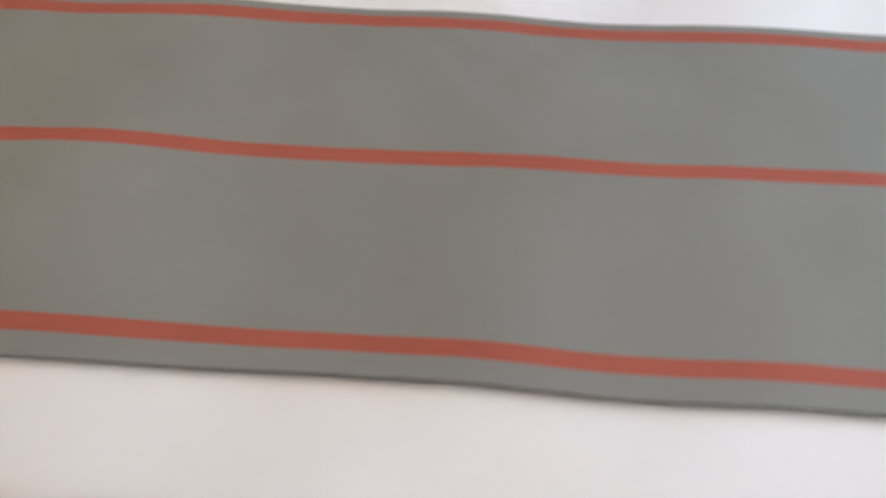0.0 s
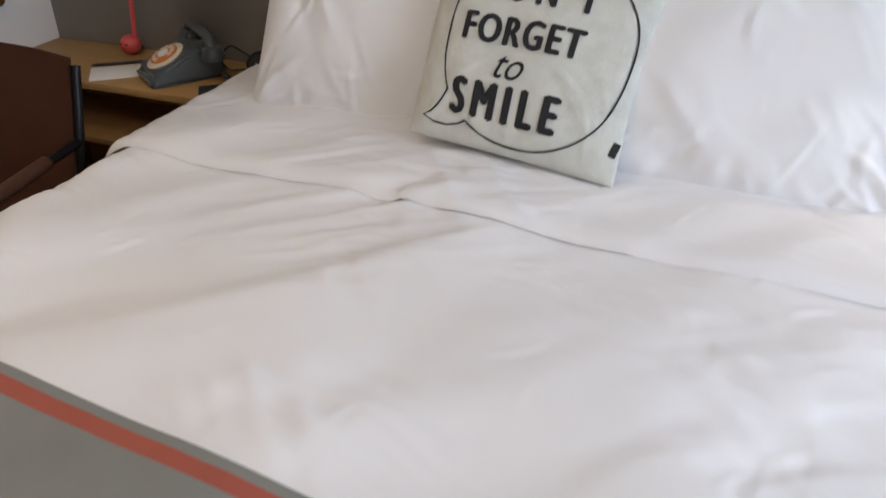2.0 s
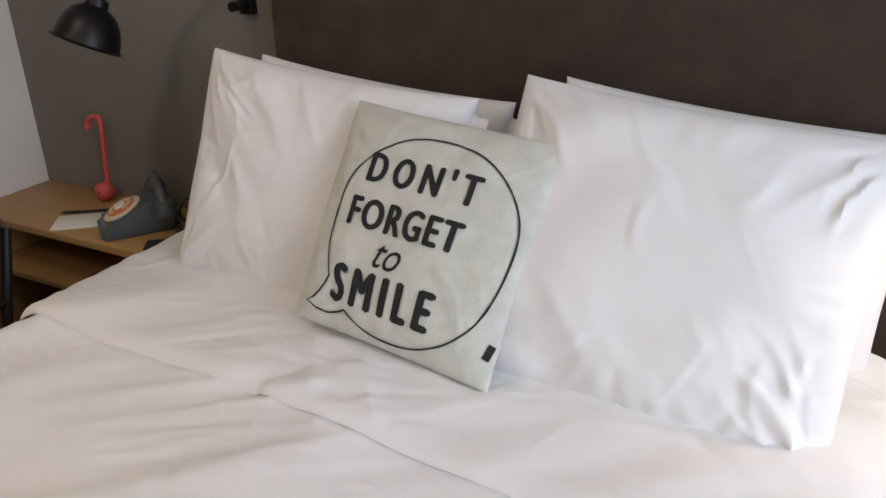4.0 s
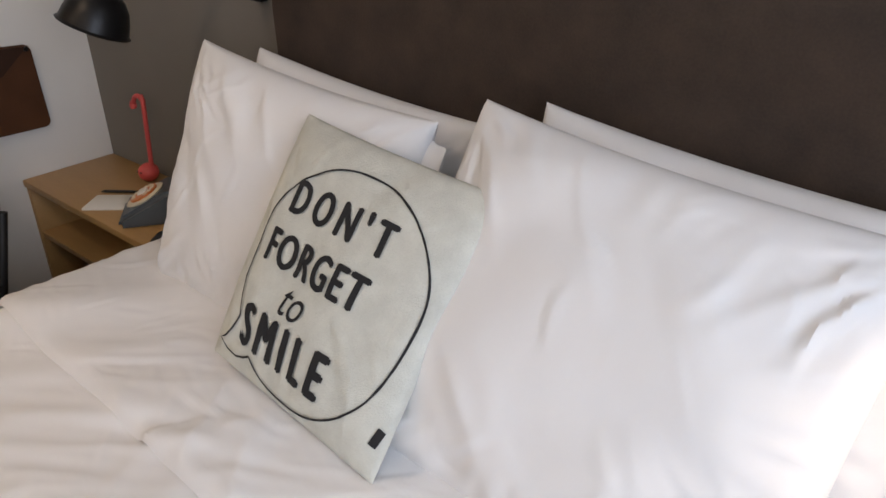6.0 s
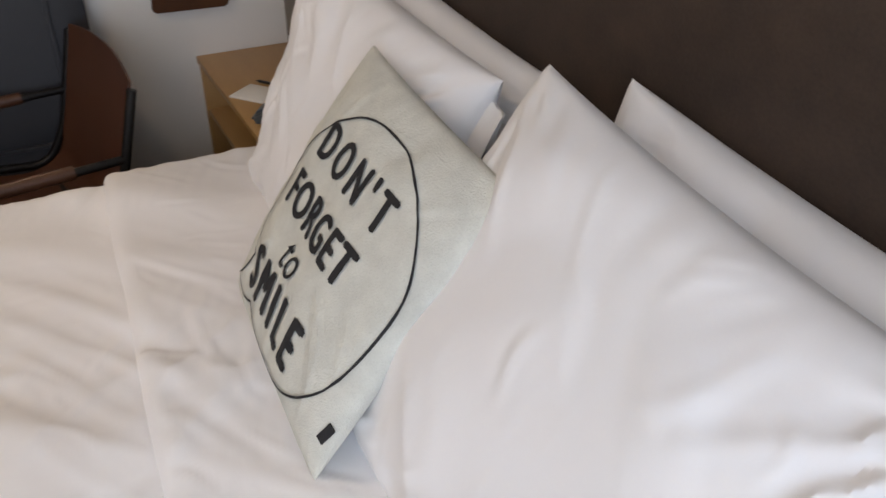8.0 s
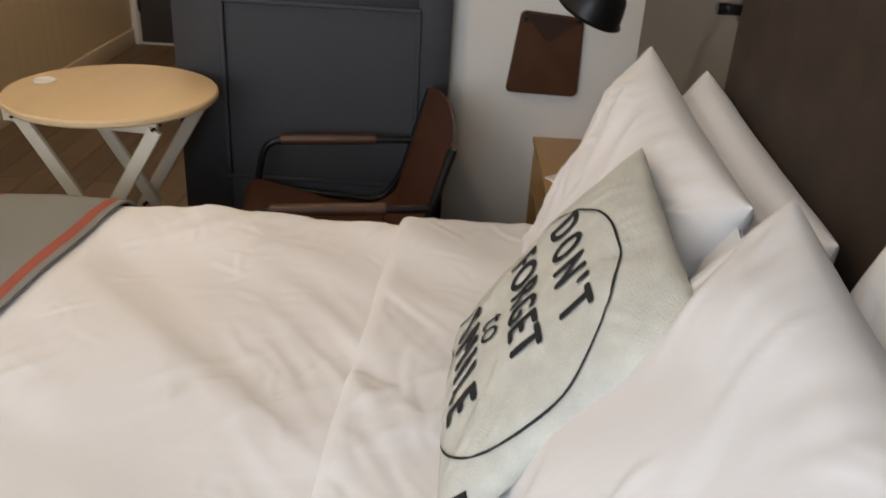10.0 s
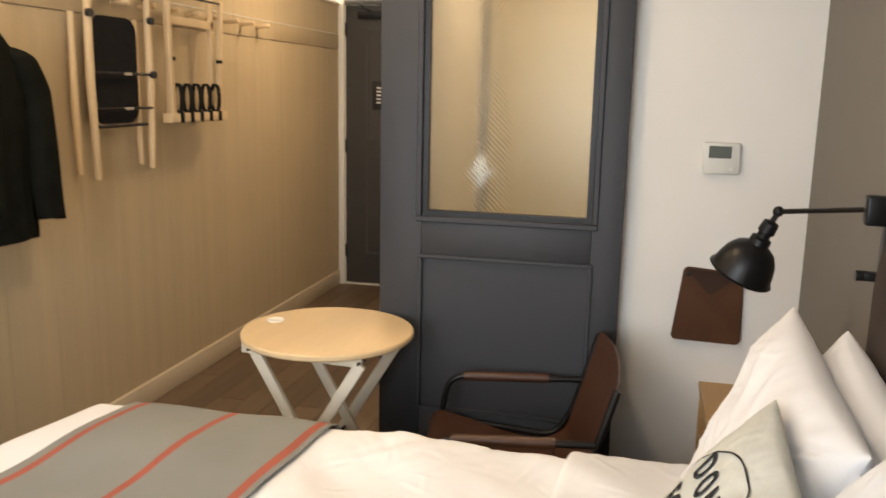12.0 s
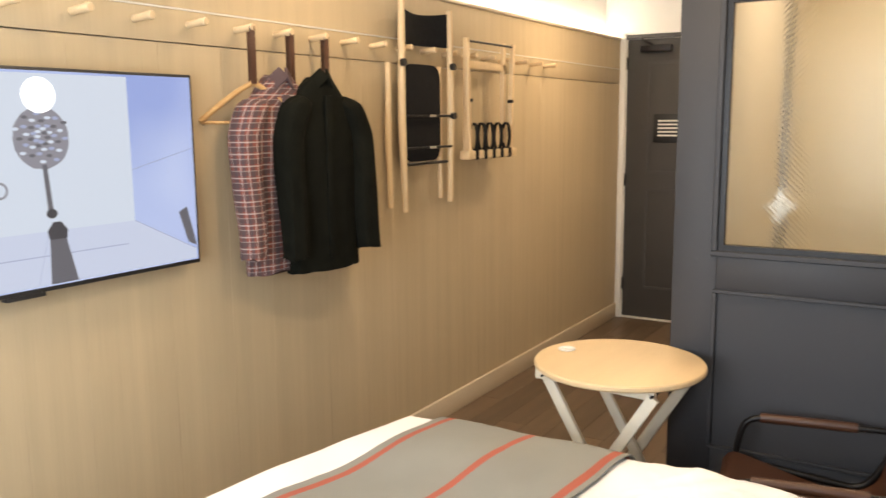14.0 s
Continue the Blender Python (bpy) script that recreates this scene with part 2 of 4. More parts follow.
class Creases:
    """A height field of short curved folds over a w by h cloth, in metres."""

    def __init__(self, w, h, seed, count, length, width, height, angles, corners=0):
        rng = np.random.RandomState(seed)
        self.w, self.h = w, h
        self.nx, self.ny = max(8, int(w / 0.005)), max(8, int(h / 0.005))
        gx, gy = np.meshgrid(np.linspace(0, w, self.nx), np.linspace(0, h, self.ny), indexing="ij")
        field = np.zeros_like(gx)
        for k in range(count + corners):
            if k < count:
                cx, cy = rng.uniform(0, w), rng.uniform(0, h)
                a = radians(angles[rng.randint(len(angles))] + rng.normal(0, 14))
                ln, wd, hi = rng.uniform(0.4, 1.0) * length, rng.uniform(0.6, 1.4) * width, rng.uniform(0.35, 1.0) * height
            else:
                ox, oy = rng.randint(2) * w, rng.randint(2) * h
                a = math.atan2(h / 2 - oy, w / 2 - ox) + rng.normal(0, 0.42)
                ln, wd, hi = rng.uniform(0.10, 0.26), rng.uniform(0.7, 1.5) * width, rng.uniform(0.6, 1.3) * height
                cx, cy = ox + (0.03 + ln / 2) * math.cos(a), oy + (0.03 + ln / 2) * math.sin(a)
            c, s = math.cos(a), math.sin(a)
            p, q = (gx - cx) * c + (gy - cy) * s, -(gx - cx) * s + (gy - cy) * c
            q = q + rng.normal(0, 0.9) * p * p / max(ln, 0.05) * 0.5
            along = np.clip(1 - (2 * p / ln) ** 2, 0, 1) ** 1.5
            side = 1 if rng.rand() > 0.5 else -1
            field += hi * along * (np.exp(-((q / wd) ** 2)) - 0.55 * np.exp(-(((q - side * 1.7 * wd) / (1.2 * wd)) ** 2)))
        self.field = field

    def at(self, x, y):
        fx, fy = min(max(x / self.w, 0), 1) * (self.nx - 1.001), min(max(y / self.h, 0), 1) * (self.ny - 1.001)
        i, j = int(fx), int(fy)
        u, v = fx - i, fy - j
        f = self.field
        return float((f[i, j] * (1 - v) + f[i, j + 1] * v) * (1 - u) + (f[i + 1, j] * (1 - v) + f[i + 1, j + 1] * v) * u)


def soft(x, y, z):
    return noise.noise(Vector((x, y, z)))


# ---------------------------------------------------------------- the room
YW, XE, XR, H = -2.88, -3.37, 3.9, 2.55
setting("floor", box(-4.6, -3.2, -0.12, 4.2, 0.3, -0.012), JOINT, "dark floor base under the oak planks", "floor")
setting("wall_head", box(-0.0, 0.0, 0, XR, 0.15, H), TAUPEWALL, "taupe painted wall behind the bed's headboard", "wall")


def wall_with_hole(x0, x1, ya, yb, hy0, hy1, hz0, hz1):
    """A wall across y from ya to yb with one opening."""
    bm = box(x0, ya, 0, x1, hy0, H)
    box(x0, hy1, 0, x1, yb, H, bm=bm)
    if hz0 > 0:
        box(x0, hy0, 0, x1, hy1, hz0, bm=bm)
    box(x0, hy0, hz1, x1, hy1, H, bm=bm)
    return bm


setting("wall_bathroom", wall_with_hole(-0.12, 0.0, -1.44, 0.15, -1.31, -0.68, 0, 2.05), WHITEWALL, "plain white painted wall with a sliding door", "wall")
setting("wall_corridor", box(XE - 0.15, -1.44, 0, -0.12, -1.34, H), WHITEWALL, "white wall along the entry passage", "wall")
setting("wall_entry", wall_with_hole(XE - 0.15, XE, YW - 0.15, -1.34, YW + 0.05, YW + 0.95, 0, 2.2), WHITEWALL, "cream lit wall above the entry door", "wall")
setting("wall_window", wall_with_hole(XR, XR + 0.2, YW - 0.15, 0.15, -2.45, -0.65, 0.7, 2.25), WHITEWALL, "white wall with the room's window", "wall")
setting("wall_foot", box(XE, YW - 0.25, 0, XR, YW - 0.13, H), WHITEWALL, "white upper wall behind the oak panelling", "wall")
setting("ceiling", box(XE - 0.15, YW - 0.25, H, XR + 0.2, 0.15, H + 0.1), CEILING, "plain off-white ceiling", "ceiling")
bath = box(-1.75, -1.44, 0, -1.65, 0.15, H)
box(-1.65, 0.0, 0, -0.12, 0.15, H, bm=bath)
setting("wall_bath_inner", bath, TILE, "cream tiled bathroom walls behind frosted glass", "wall")
backing = box(XE - 0.5, -3.1, 0, XE - 0.4, -1.5, H)
setting("wall_hallway", backing, WHITEWALL, "plain hallway wall behind the entry door", "wall")

# oak panelling on the wall at the bed's foot: lower boards, peg rail, upper board
panel = thing("wall_panelling", pose(0, YW, 0), "pale oak laminate panelling with vertical grain", "wall panelling", kind="structure")
edges = [XE + 0.03]
while edges[-1] < XR - 0.3:
    edges.append(edges[-1] + 0.22 + 0.06 * (len(edges) % 3))
edges[-1] = XR
for a, b in zip(edges, edges[1:]):
    part("board", box(a + 0.0002, YW - 0.02, 0.115, b - 0.0002, YW, 1.862, 0.0004, seg=1), OAKPANEL, panel)
part("upper_board", box(XE + 0.03, YW - 0.02, 1.982, XR, YW, 2.195), OAKPANEL, panel)
part("top_cap", box(XE + 0.03, YW - 0.10, 2.195, XR, YW + 0.012, 2.214, 0.002), SKIRT, panel, "slim oak cap along the panelling")
part("rail_board", box(XE + 0.03, YW - 0.02, 1.866, XR, YW + 0.004, 1.974, 0.002), OAKPANEL, panel, "peg rail board")
part("rail_edge", box(XE + 0.03, YW - 0.02, 1.974, XR, YW + 0.007, 1.980), TRIM, panel, "thin pale strip above the rail")
setting("baseboard", box(XE + 0.03, YW - 0.02, 0, XR, YW + 0.014, 0.115, 0.003), SKIRT, "pale oak skirting board", "skirting")
setting("baseboard_side", box(0.0, -0.58, 0, 0.012, 0, 0.09, 0.003), TRIM, "white skirting board", "skirting")
single("cove_light_strip", box(XE + 0.05, YW - 0.10, 2.215, XR - 0.1, YW - 0.07, 2.235), glow("cove_led", (1.0, 0.90, 0.76), 26), "glowing light strip hidden above the panelling", "strip light")

# entry door and its frame
door = thing("door_1", pose(XE, YW + 0.5, 0), "dark grey-brown painted entry door, closed", "door", kind="structure")
part("frame_side", box(XE - 0.06, YW + 0.0, 0, XE + 0.028, YW + 0.045, 2.245, 0.004), TRIM, door, "white door frame")
part("frame_top", box(XE - 0.06, YW + 0.045, 2.203, XE + 0.02, YW + 1.0, 2.235, 0.003), DARKDOOR, door)
part("leaf", box(XE - 0.055, YW + 0.047, 0.012, XE - 0.012, YW + 0.953, 2.20, 0.003), DARKDOOR, door)
for z0, z1 in ((0.25, 1.05), (1.17, 2.03)):
    bm = box(XE - 0.012, YW + 0.215, z0, XE - 0.005, YW + 0.235, z1)
    box(XE - 0.012, YW + 0.765, z0, XE - 0.005, YW + 0.785, z1, bm=bm)
    box(XE - 0.012, YW + 0.235, z0, XE - 0.005, YW + 0.765, z0 + 0.02, bm=bm)
    box(XE - 0.012, YW + 0.235, z1 - 0.02, XE - 0.005, YW + 0.765, z1, bm=bm)
    part("moulding", bm, DARKDOOR, door)
for z in (0.28, 1.12, 2.02):
    part("hinge", rod([(XE - 0.004, YW + 0.052, z - 0.05), (XE - 0.004, YW + 0.052, z + 0.05)], 0.009), BLACK, door)
part("threshold", box(XE - 0.06, YW + 0.05, 0, XE + 0.01, YW + 0.95, 0.010, 0.002), TRIM, door)
closer = part("closer_body", box(XE - 0.012, YW + 0.16, 2.10, XE + 0.04, YW + 0.40, 2.15, 0.006), BLACK, door, "black door closer")
part("closer_arm", rod([(XE + 0.03, YW + 0.26, 2.15), (XE + 0.07, YW + 0.20, 2.18), (XE + 0.0, YW + 0.15, 2.215)], 0.008), BLACK, closer)
sign = thing("door_sign", pose(XE - 0.008, YW + 0.4, 1.5), "black notice plate on the entry door", "sign")
part("plate", box(XE - 0.008, YW + 0.27, 1.41, XE - 0.001, YW + 0.52, 1.63, 0.002), BLACKPLASTIC, sign)
for k in range(5):
    part("text_line", box(XE - 0.001, YW + 0.305, 1.46 + 0.028 * k, XE + 0.0006, YW + 0.49 - 0.012 * (k % 2), 1.472 + 0.028 * k), PAPER, sign)

# dark sliding door with a frosted pane
slide = thing("door_2", pose(0.045, -1.03, 0), "dark slate sliding door with a frosted patterned pane", "door", kind="structure")
X0, X1 = 0.022, 0.062
GY0, GY1, GZ0, GZ1 = -1.285, -0.72, 1.155, 1.985
part("stile", box(X0, -1.462, 0.012, X1, GY0 - 0.02, 2.14, 0.003), NAVY, slide)
part("stile", box(X0, GY1 + 0.02, 0.012, X1, -0.595, 2.14, 0.003), NAVY, slide)
part("top_rail", box(X0, GY0 - 0.02, GZ1 + 0.02, X1, GY1 + 0.02, 2.14, 0.003), NAVY, slide)
part("middle_rail", box(X0, GY0 - 0.02, 0.995, X1, GY1 + 0.02, GZ0 - 0.02, 0.003), NAVY, slide)
part("bottom_rail", box(X0, GY0 - 0.02, 0.012, X1, GY1 + 0.02, 0.415, 0.003), NAVY, slide)
part("lower_panel", box(X0 + 0.008, GY0 - 0.021, 0.414, X1 - 0.012, GY1 + 0.021, 0.996), NAVY, slide)
bm = bmesh.new()
for a, b, c, d in ((GY0 - 0.03, 0.405, GY1 + 0.03, 0.418), (GY0 - 0.03, 0.982, GY1 + 0.03, 0.996), (GY0 - 0.03, 0.418, GY0 - 0.016, 0.982), (GY1 + 0.016, 0.418, GY1 + 0.03, 0.982)):
    box(X1 - 0.006, a, b, X1 + 0.008, c, d, 0.002, bm=bm, seg=1)
part("panel_moulding", bm, NAVY, slide)
bm = bmesh.new()
for a, b, c, d in ((GY0 - 0.04, GZ0 - 0.04, GY1 + 0.04, GZ0 - 0.02), (GY0 - 0.04, GZ1 + 0.02, GY1 + 0.04, GZ1 + 0.04), (GY0 - 0.04, GZ0 - 0.02, GY0 - 0.02, GZ1 + 0.02), (GY1 + 0.02, GZ0 - 0.02, GY1 + 0.04, GZ1 + 0.02)):
    box(X1 - 0.004, a, b, X1 + 0.009, c, d, 0.003, bm=bm, seg=1)
part("pane_moulding", bm, NAVY, slide)
bm = bmesh.new()
for a, b, c, d in ((GY0 - 0.02, GZ0 - 0.02, GY1 + 0.02, GZ0), (GY0 - 0.02, GZ1, GY1 + 0.02, GZ1 + 0.02), (GY0 - 0.02, GZ0, GY0, GZ1), (GY1, GZ0, GY1 + 0.02, GZ1)):
    box(X0 + 0.005, a, b, X1 - 0.006, c, d, bm=bm)
part("pane_bead", bm, BLACK, slide, "black glazing bead")

pane_m = bpy.data.materials.new("frosted_patterned_glass")
pane_m.use_nodes = True
pn, pl = pane_m.node_tree.nodes, pane_m.node_tree.links
pb = pn["Principled BSDF"]
pb.inputs["Base Color"].default_value = (0.90, 0.92, 0.90, 1)
pb.inputs["Roughness"].default_value, pb.inputs["Transmission Weight"].default_value, pb.inputs["IOR"].default_value = 0.26, 1.0, 1.2
ptc = pn.new("ShaderNodeTexCoord")
waves = []
for ang in (45, -45):
    mp = pn.new("ShaderNodeMapping")
    mp.inputs["Rotation"].default_value = (radians(ang), 0, 0)
    pl.new(ptc.outputs["Object"], mp.inputs["Vector"])
    wv = pn.new("ShaderNodeTexWave")
    wv.bands_direction = "Y"
    wv.inputs["Scale"].default_value = 24
    pl.new(mp.outputs["Vector"], wv.inputs["Vector"])
    waves.append(wv)
pmul = pn.new("ShaderNodeMath")
pmul.operation = "ADD"
pl.new(waves[0].outputs["Fac"], pmul.inputs[0])
pl.new(waves[1].outputs["Fac"], pmul.inputs[1])
pbump = pn.new("ShaderNodeBump")
pbump.inputs["Strength"].default_value, pbump.inputs["Distance"].default_value = 0.75, 0.003
pl.new(pmul.outputs[0], pbump.inputs["Height"])
pl.new(pbump.outputs["Normal"], pb.inputs["Normal"])
pane = part("pane", box(0.036, GY0, GZ0, 0.042, GY1, GZ1), pane_m, slide, "frosted glass with a fine diagonal pattern")
pane.visible_shadow = False
part("top_track", box(0.012, -1.462, 2.15, 0.07, -0.05, 2.19, 0.003), BLACK, slide)

# what stands behind the pane: a glazed shower door with a pale handle
shower = thing("shower_door", pose(-0.35, -1.1, 0), "bathroom shower door edge with a pale handle", "shower door")
part("post", box(-0.37, -1.180, 0.02, -0.355, -1.160, 2.05, 0.003), SLATEGREY, shower)
hd = part("handle", box(-0.34, -1.187, 1.205, -0.31, -1.150, 1.325, 0.01), GREYPLASTIC, shower)
part("knob", rod([(-0.33, -1.22, 1.262), (-0.33, -1.112, 1.262)], 0.011), GREYPLASTIC, hd)

# window in the wall behind the walker
win = thing("window_1", pose(XR + 0.1, -1.55, 0.7), "white framed window letting daylight in", "window", kind="structure")
part("frame_side", box(XR + 0.05, -2.45, 0.7, XR + 0.12, -2.39, 2.25, 0.003), TRIM, win)
part("frame_side", box(XR + 0.05, -0.71, 0.7, XR + 0.12, -0.65, 2.25, 0.003), TRIM, win)
part("frame_rail", box(XR + 0.05, -2.39, 0.7, XR + 0.12, -0.71, 0.76, 0.003), TRIM, win)
part("frame_rail", box(XR + 0.05, -2.39, 2.19, XR + 0.12, -0.71, 2.25, 0.003), TRIM, win)
clear = bpy.data.materials.new("window_glass")
clear.use_nodes = True
cb = clear.node_tree.nodes["Principled BSDF"]
cb.inputs["Transmission Weight"].default_value, cb.inputs["Roughness"].default_value = 1.0, 0.0
gp = part("pane", box(XR + 0.08, -2.39, 0.76, XR + 0.086, -0.71, 2.19), clear, win)
gp.visible_shadow = False

# ceiling lamps
for x, y in ((0.95, -1.30), (0.45, -2.3), (2.3, -2.3), (-1.9, -2.2), (-0.75, -0.8)):
    cl = thing("ceiling_light", pose(x, y, 2.55), "small round recessed ceiling light, lit", "ceiling light", "recessed ceiling lights")
    part("rim", turned(lathe([(0.085, 0.0), (0.10, 0.0), (0.10, -0.006), (0.085, -0.008), (0.085, 0.0)]), pose(x, y, 2.55)), TRIM, cl)

# ---------------------------------------------------------------- bed
BX0, BX1, BY0 = 0.825, 2.49, -0.08


def foot_y(x):
    return -2.12 - 0.13 * (x - 0.86)


bed = thing("bed", pose(1.65, -1.1, 0), "double bed with a dark base and white mattress", "bed")
part("base", box(BX0 + 0.02, -2.14, 0.06, BX1 - 0.02, BY0, 0.32, 0.015), BEDBASE, bed)
part("mattress", box(BX0 + 0.02, -2.14, 0.32, BX1 - 0.02, BY0, 0.60, 0.05, seg=4), LINEN, bed)
for x in (BX0 + 0.12, BX1 - 0.12):
    for y in (-2.0, -0.22):
        part("foot", turned(lathe([(0.0, 0), (0.022, 0), (0.028, 0.06), (0.0, 0.06)], 16), pose(x, y, 0)), BLACK, bed)


def over(d, r=0.07):
    """How far cloth at d metres past the flat goes outwards and down."""
    if d <= 0:
        return d, 0.0
    a = d / r
    if a < math.pi / 2:
        return r * math.sin(a), r * (1 - math.cos(a))
    return r + 0.10 * (d - r * math.pi / 2), r + (d - r * math.pi / 2) * 0.995


def crease(x, y, dirx, diry, s=1.0):
    """Fine ridges across one direction, uneven along it."""
    p = x * dirx + y * diry
    q = -x * diry + y * dirx
    v = soft(p * 9 * s, q * 2.2 * s, 3.1 + s) + 0.5 * soft(p * 19 * s, q * 4 * s, 7.7)
    gate = max(0.0, soft(x * 2.3, y * 2.3, 11.0 + s) + 0.15)
    return (1 - abs(v) * 1.6) * gate


QUILT_FOLDS = Creases(2.2, 2.4, 5, 250, 0.15, 0.0058, 0.0032, (35, 62, 48, -38, 18))
BACK_FOLDS = Creases(2.2, 0.8, 8, 60, 0.32, 0.0085, 0.0032, (8, 25, -14, 50))


def quilt_z(x, y):
    z = 0.645 + 0.018 * soft(x * 1.7, y * 1.7, 0.3) + 0.010 * soft(x * 4.1, y * 4.1, 2.0)
    under = 0.25 if y < -1.335 - 0.09 * (x - 0.9) else min(1.0, 0.25 + (y + 1.335 + 0.09 * (x - 0.9)) / 0.10)
    z += under * (QUILT_FOLDS.at(x - 0.6, y + 2.4) + 0.010 * crease(x, y, 0.75, 0.66) + 0.008 * crease(x, y, -0.5, 0.86, 1.5) + 0.007 * crease(x, y, 0.35, 0.93, 2.3))
    # a broad slack step running down from the fold, and long drawn swells
    p, q = (x - 1.43) * 0.69 + (y + 1.05) * 0.72, (x - 1.43) * 0.72 - (y + 1.05) * 0.69
    z += under * 0.011 * math.tanh(q / 0.035) * math.exp(-((p / 0.34) ** 4) - (q / 0.30) ** 2)
    z += under * 0.012 * soft(p * 1.6 + 4, q * 5.5, 8.2) + under * 0.006 * soft(p * 3.1, q * 11.0, 1.4)
    ex = min((x - BX0) / 0.30, (BX1 - x) / 0.30, 1.0)
    return z - 0.012 * (1 - max(0.0, ex)) ** 2


def quilt(u, v, y_head, extra, drop, wave=1.0):
    half = (BX1 - BX0) / 2 - 0.05
    s = (u - 0.5) * 2 * (half + drop)
    side = 1 if s > 0 else -1
    out, dz = over(abs(s) - half)
    x = (BX0 + BX1) / 2 + side * (half + out)
    xi = min(max(x, BX0), BX1)
    yf = foot_y(xi) + 0.05
    t = y_head + v * (yf - 0.30 - y_head)
    outy, dzy = over(yf - t)
    y = t if t >= yf else yf - outy
    d = math.hypot(dz, dzy)
    fade = max(0.0, 1 - d / 0.08)
    z = quilt_z(x, y) + extra * fade - d
    if d > 0.05:
        k = min(1.0, (d - 0.05) / 0.12) * 0.016 * wave
        if dz > dzy:
            x += side * k * soft(y * 7, 0.5, side)
        else:
            y -= k * soft(x * 7, 4.5, 1.0)
    return Vector((x, y, z))


duvet = thing("duvet", pose(1.65, -1.2, 0.6), "rumpled white cotton duvet spread over the bed", "duvet")
part("cover", sheet(320, 330, lambda u, v: quilt(u, v, -0.15, 0, 0.34), 0.0), LINEN, duvet)


def fold_line(x):
    return -0.692 - 0.06 * (x - 0.86) + 0.008 * soft(x * 4, 0, 0)


def turned_back(u, v):
    half = (BX1 - BX0) / 2 - 0.05
    s = (u - 0.5) * 2 * (half + 0.26)
    side = 1 if s > 0 else -1
    out, dz = over(abs(s) - half, 0.09)
    x = (BX0 + BX1) / 2 + side * (half + out + 0.012)
    y = -0.14 + v * (fold_line(min(max(x, BX0), BX1)) + 0.14)
    # the doubled edge rolls under along the fold
    near = max(0.0, 1 - (y - fold_line(min(max(x, BX0), BX1))) / 0.036)
    lift = 0.021 * math.sqrt(max(0.0, 1 - near ** 2)) - 0.0015
    z = quilt_z(min(max(x, BX0), BX1), y) + lift + 0.008 * soft(x * 1.9, y * 2.6, 5) + 0.005 * crease(x, y, 0.2, 0.97, 0.8) + BACK_FOLDS.at(x - 0.6, y + 0.85)
    if dz > 0.05:
        x += side * min(1.0, (dz - 0.05) / 0.1) * 0.010 * soft(y * 9, 2.5, side)
    return Vector((x, y, z - dz))


part("turned_back_edge", sheet(300, 90, turned_back, 0.004), LINEN, duvet, "duvet end folded back below the pillows")

# striped runner across the foot
RA, RB = -1.345, -1.970
stripes = (0.026, 0.068, 0.468, 0.506, 0.918, 0.954)


def runner(u, v):
    half = (BX1 - BX0) / 2 - 0.05
    s = (u - 0.5) * 2 * (half + 0.30)
    side = 1 if s > 0 else -1
    out, dz = over(abs(s) - half, 0.075)
    x = (BX0 + BX1) / 2 + side * (half + out + 0.006)
    xi = min(max(x, BX0), BX1)
    y = RA + v * (RB - RA) - 0.09 * (xi - 0.90) + 0.008 * soft(xi * 2.6, v, 9)
    out2, dzy = over((foot_y(xi) + 0.05) - y, 0.075)
    z = quilt_z(min(max(x, BX0), BX1), y) + 0.012 - math.hypot(dz, max(0, dzy))
    return Vector((x, y, z - 0.003 + 0.003 * crease(x, y, 0.2, 0.97, 0.7)))


rn = thing("bed_runner", pose(1.65, -1.75, 0.64), "grey woven bed runner with three red stripes", "bed runner")
cuts = (0.0,) + stripes + (1.0,)
for k, (a, b) in enumerate(zip(cuts, cuts[1:])):
    n = max(2, round((b - a) * 60))
    part("red_stripe" if k % 2 else "grey_band", sheet(150, n, lambda u, v: runner(u, a + v * (b - a)), 0.004), REDCLOTH if k % 2 else GREYCLOTH, rn)


# ---------------------------------------------------------------- pillows and cushion
def pad_height(u, v, t, sharp=0.42):
    return t * max(0.0, (1 - abs(u) ** 2.4) * (1 - abs(v) ** 2.4)) ** sharp


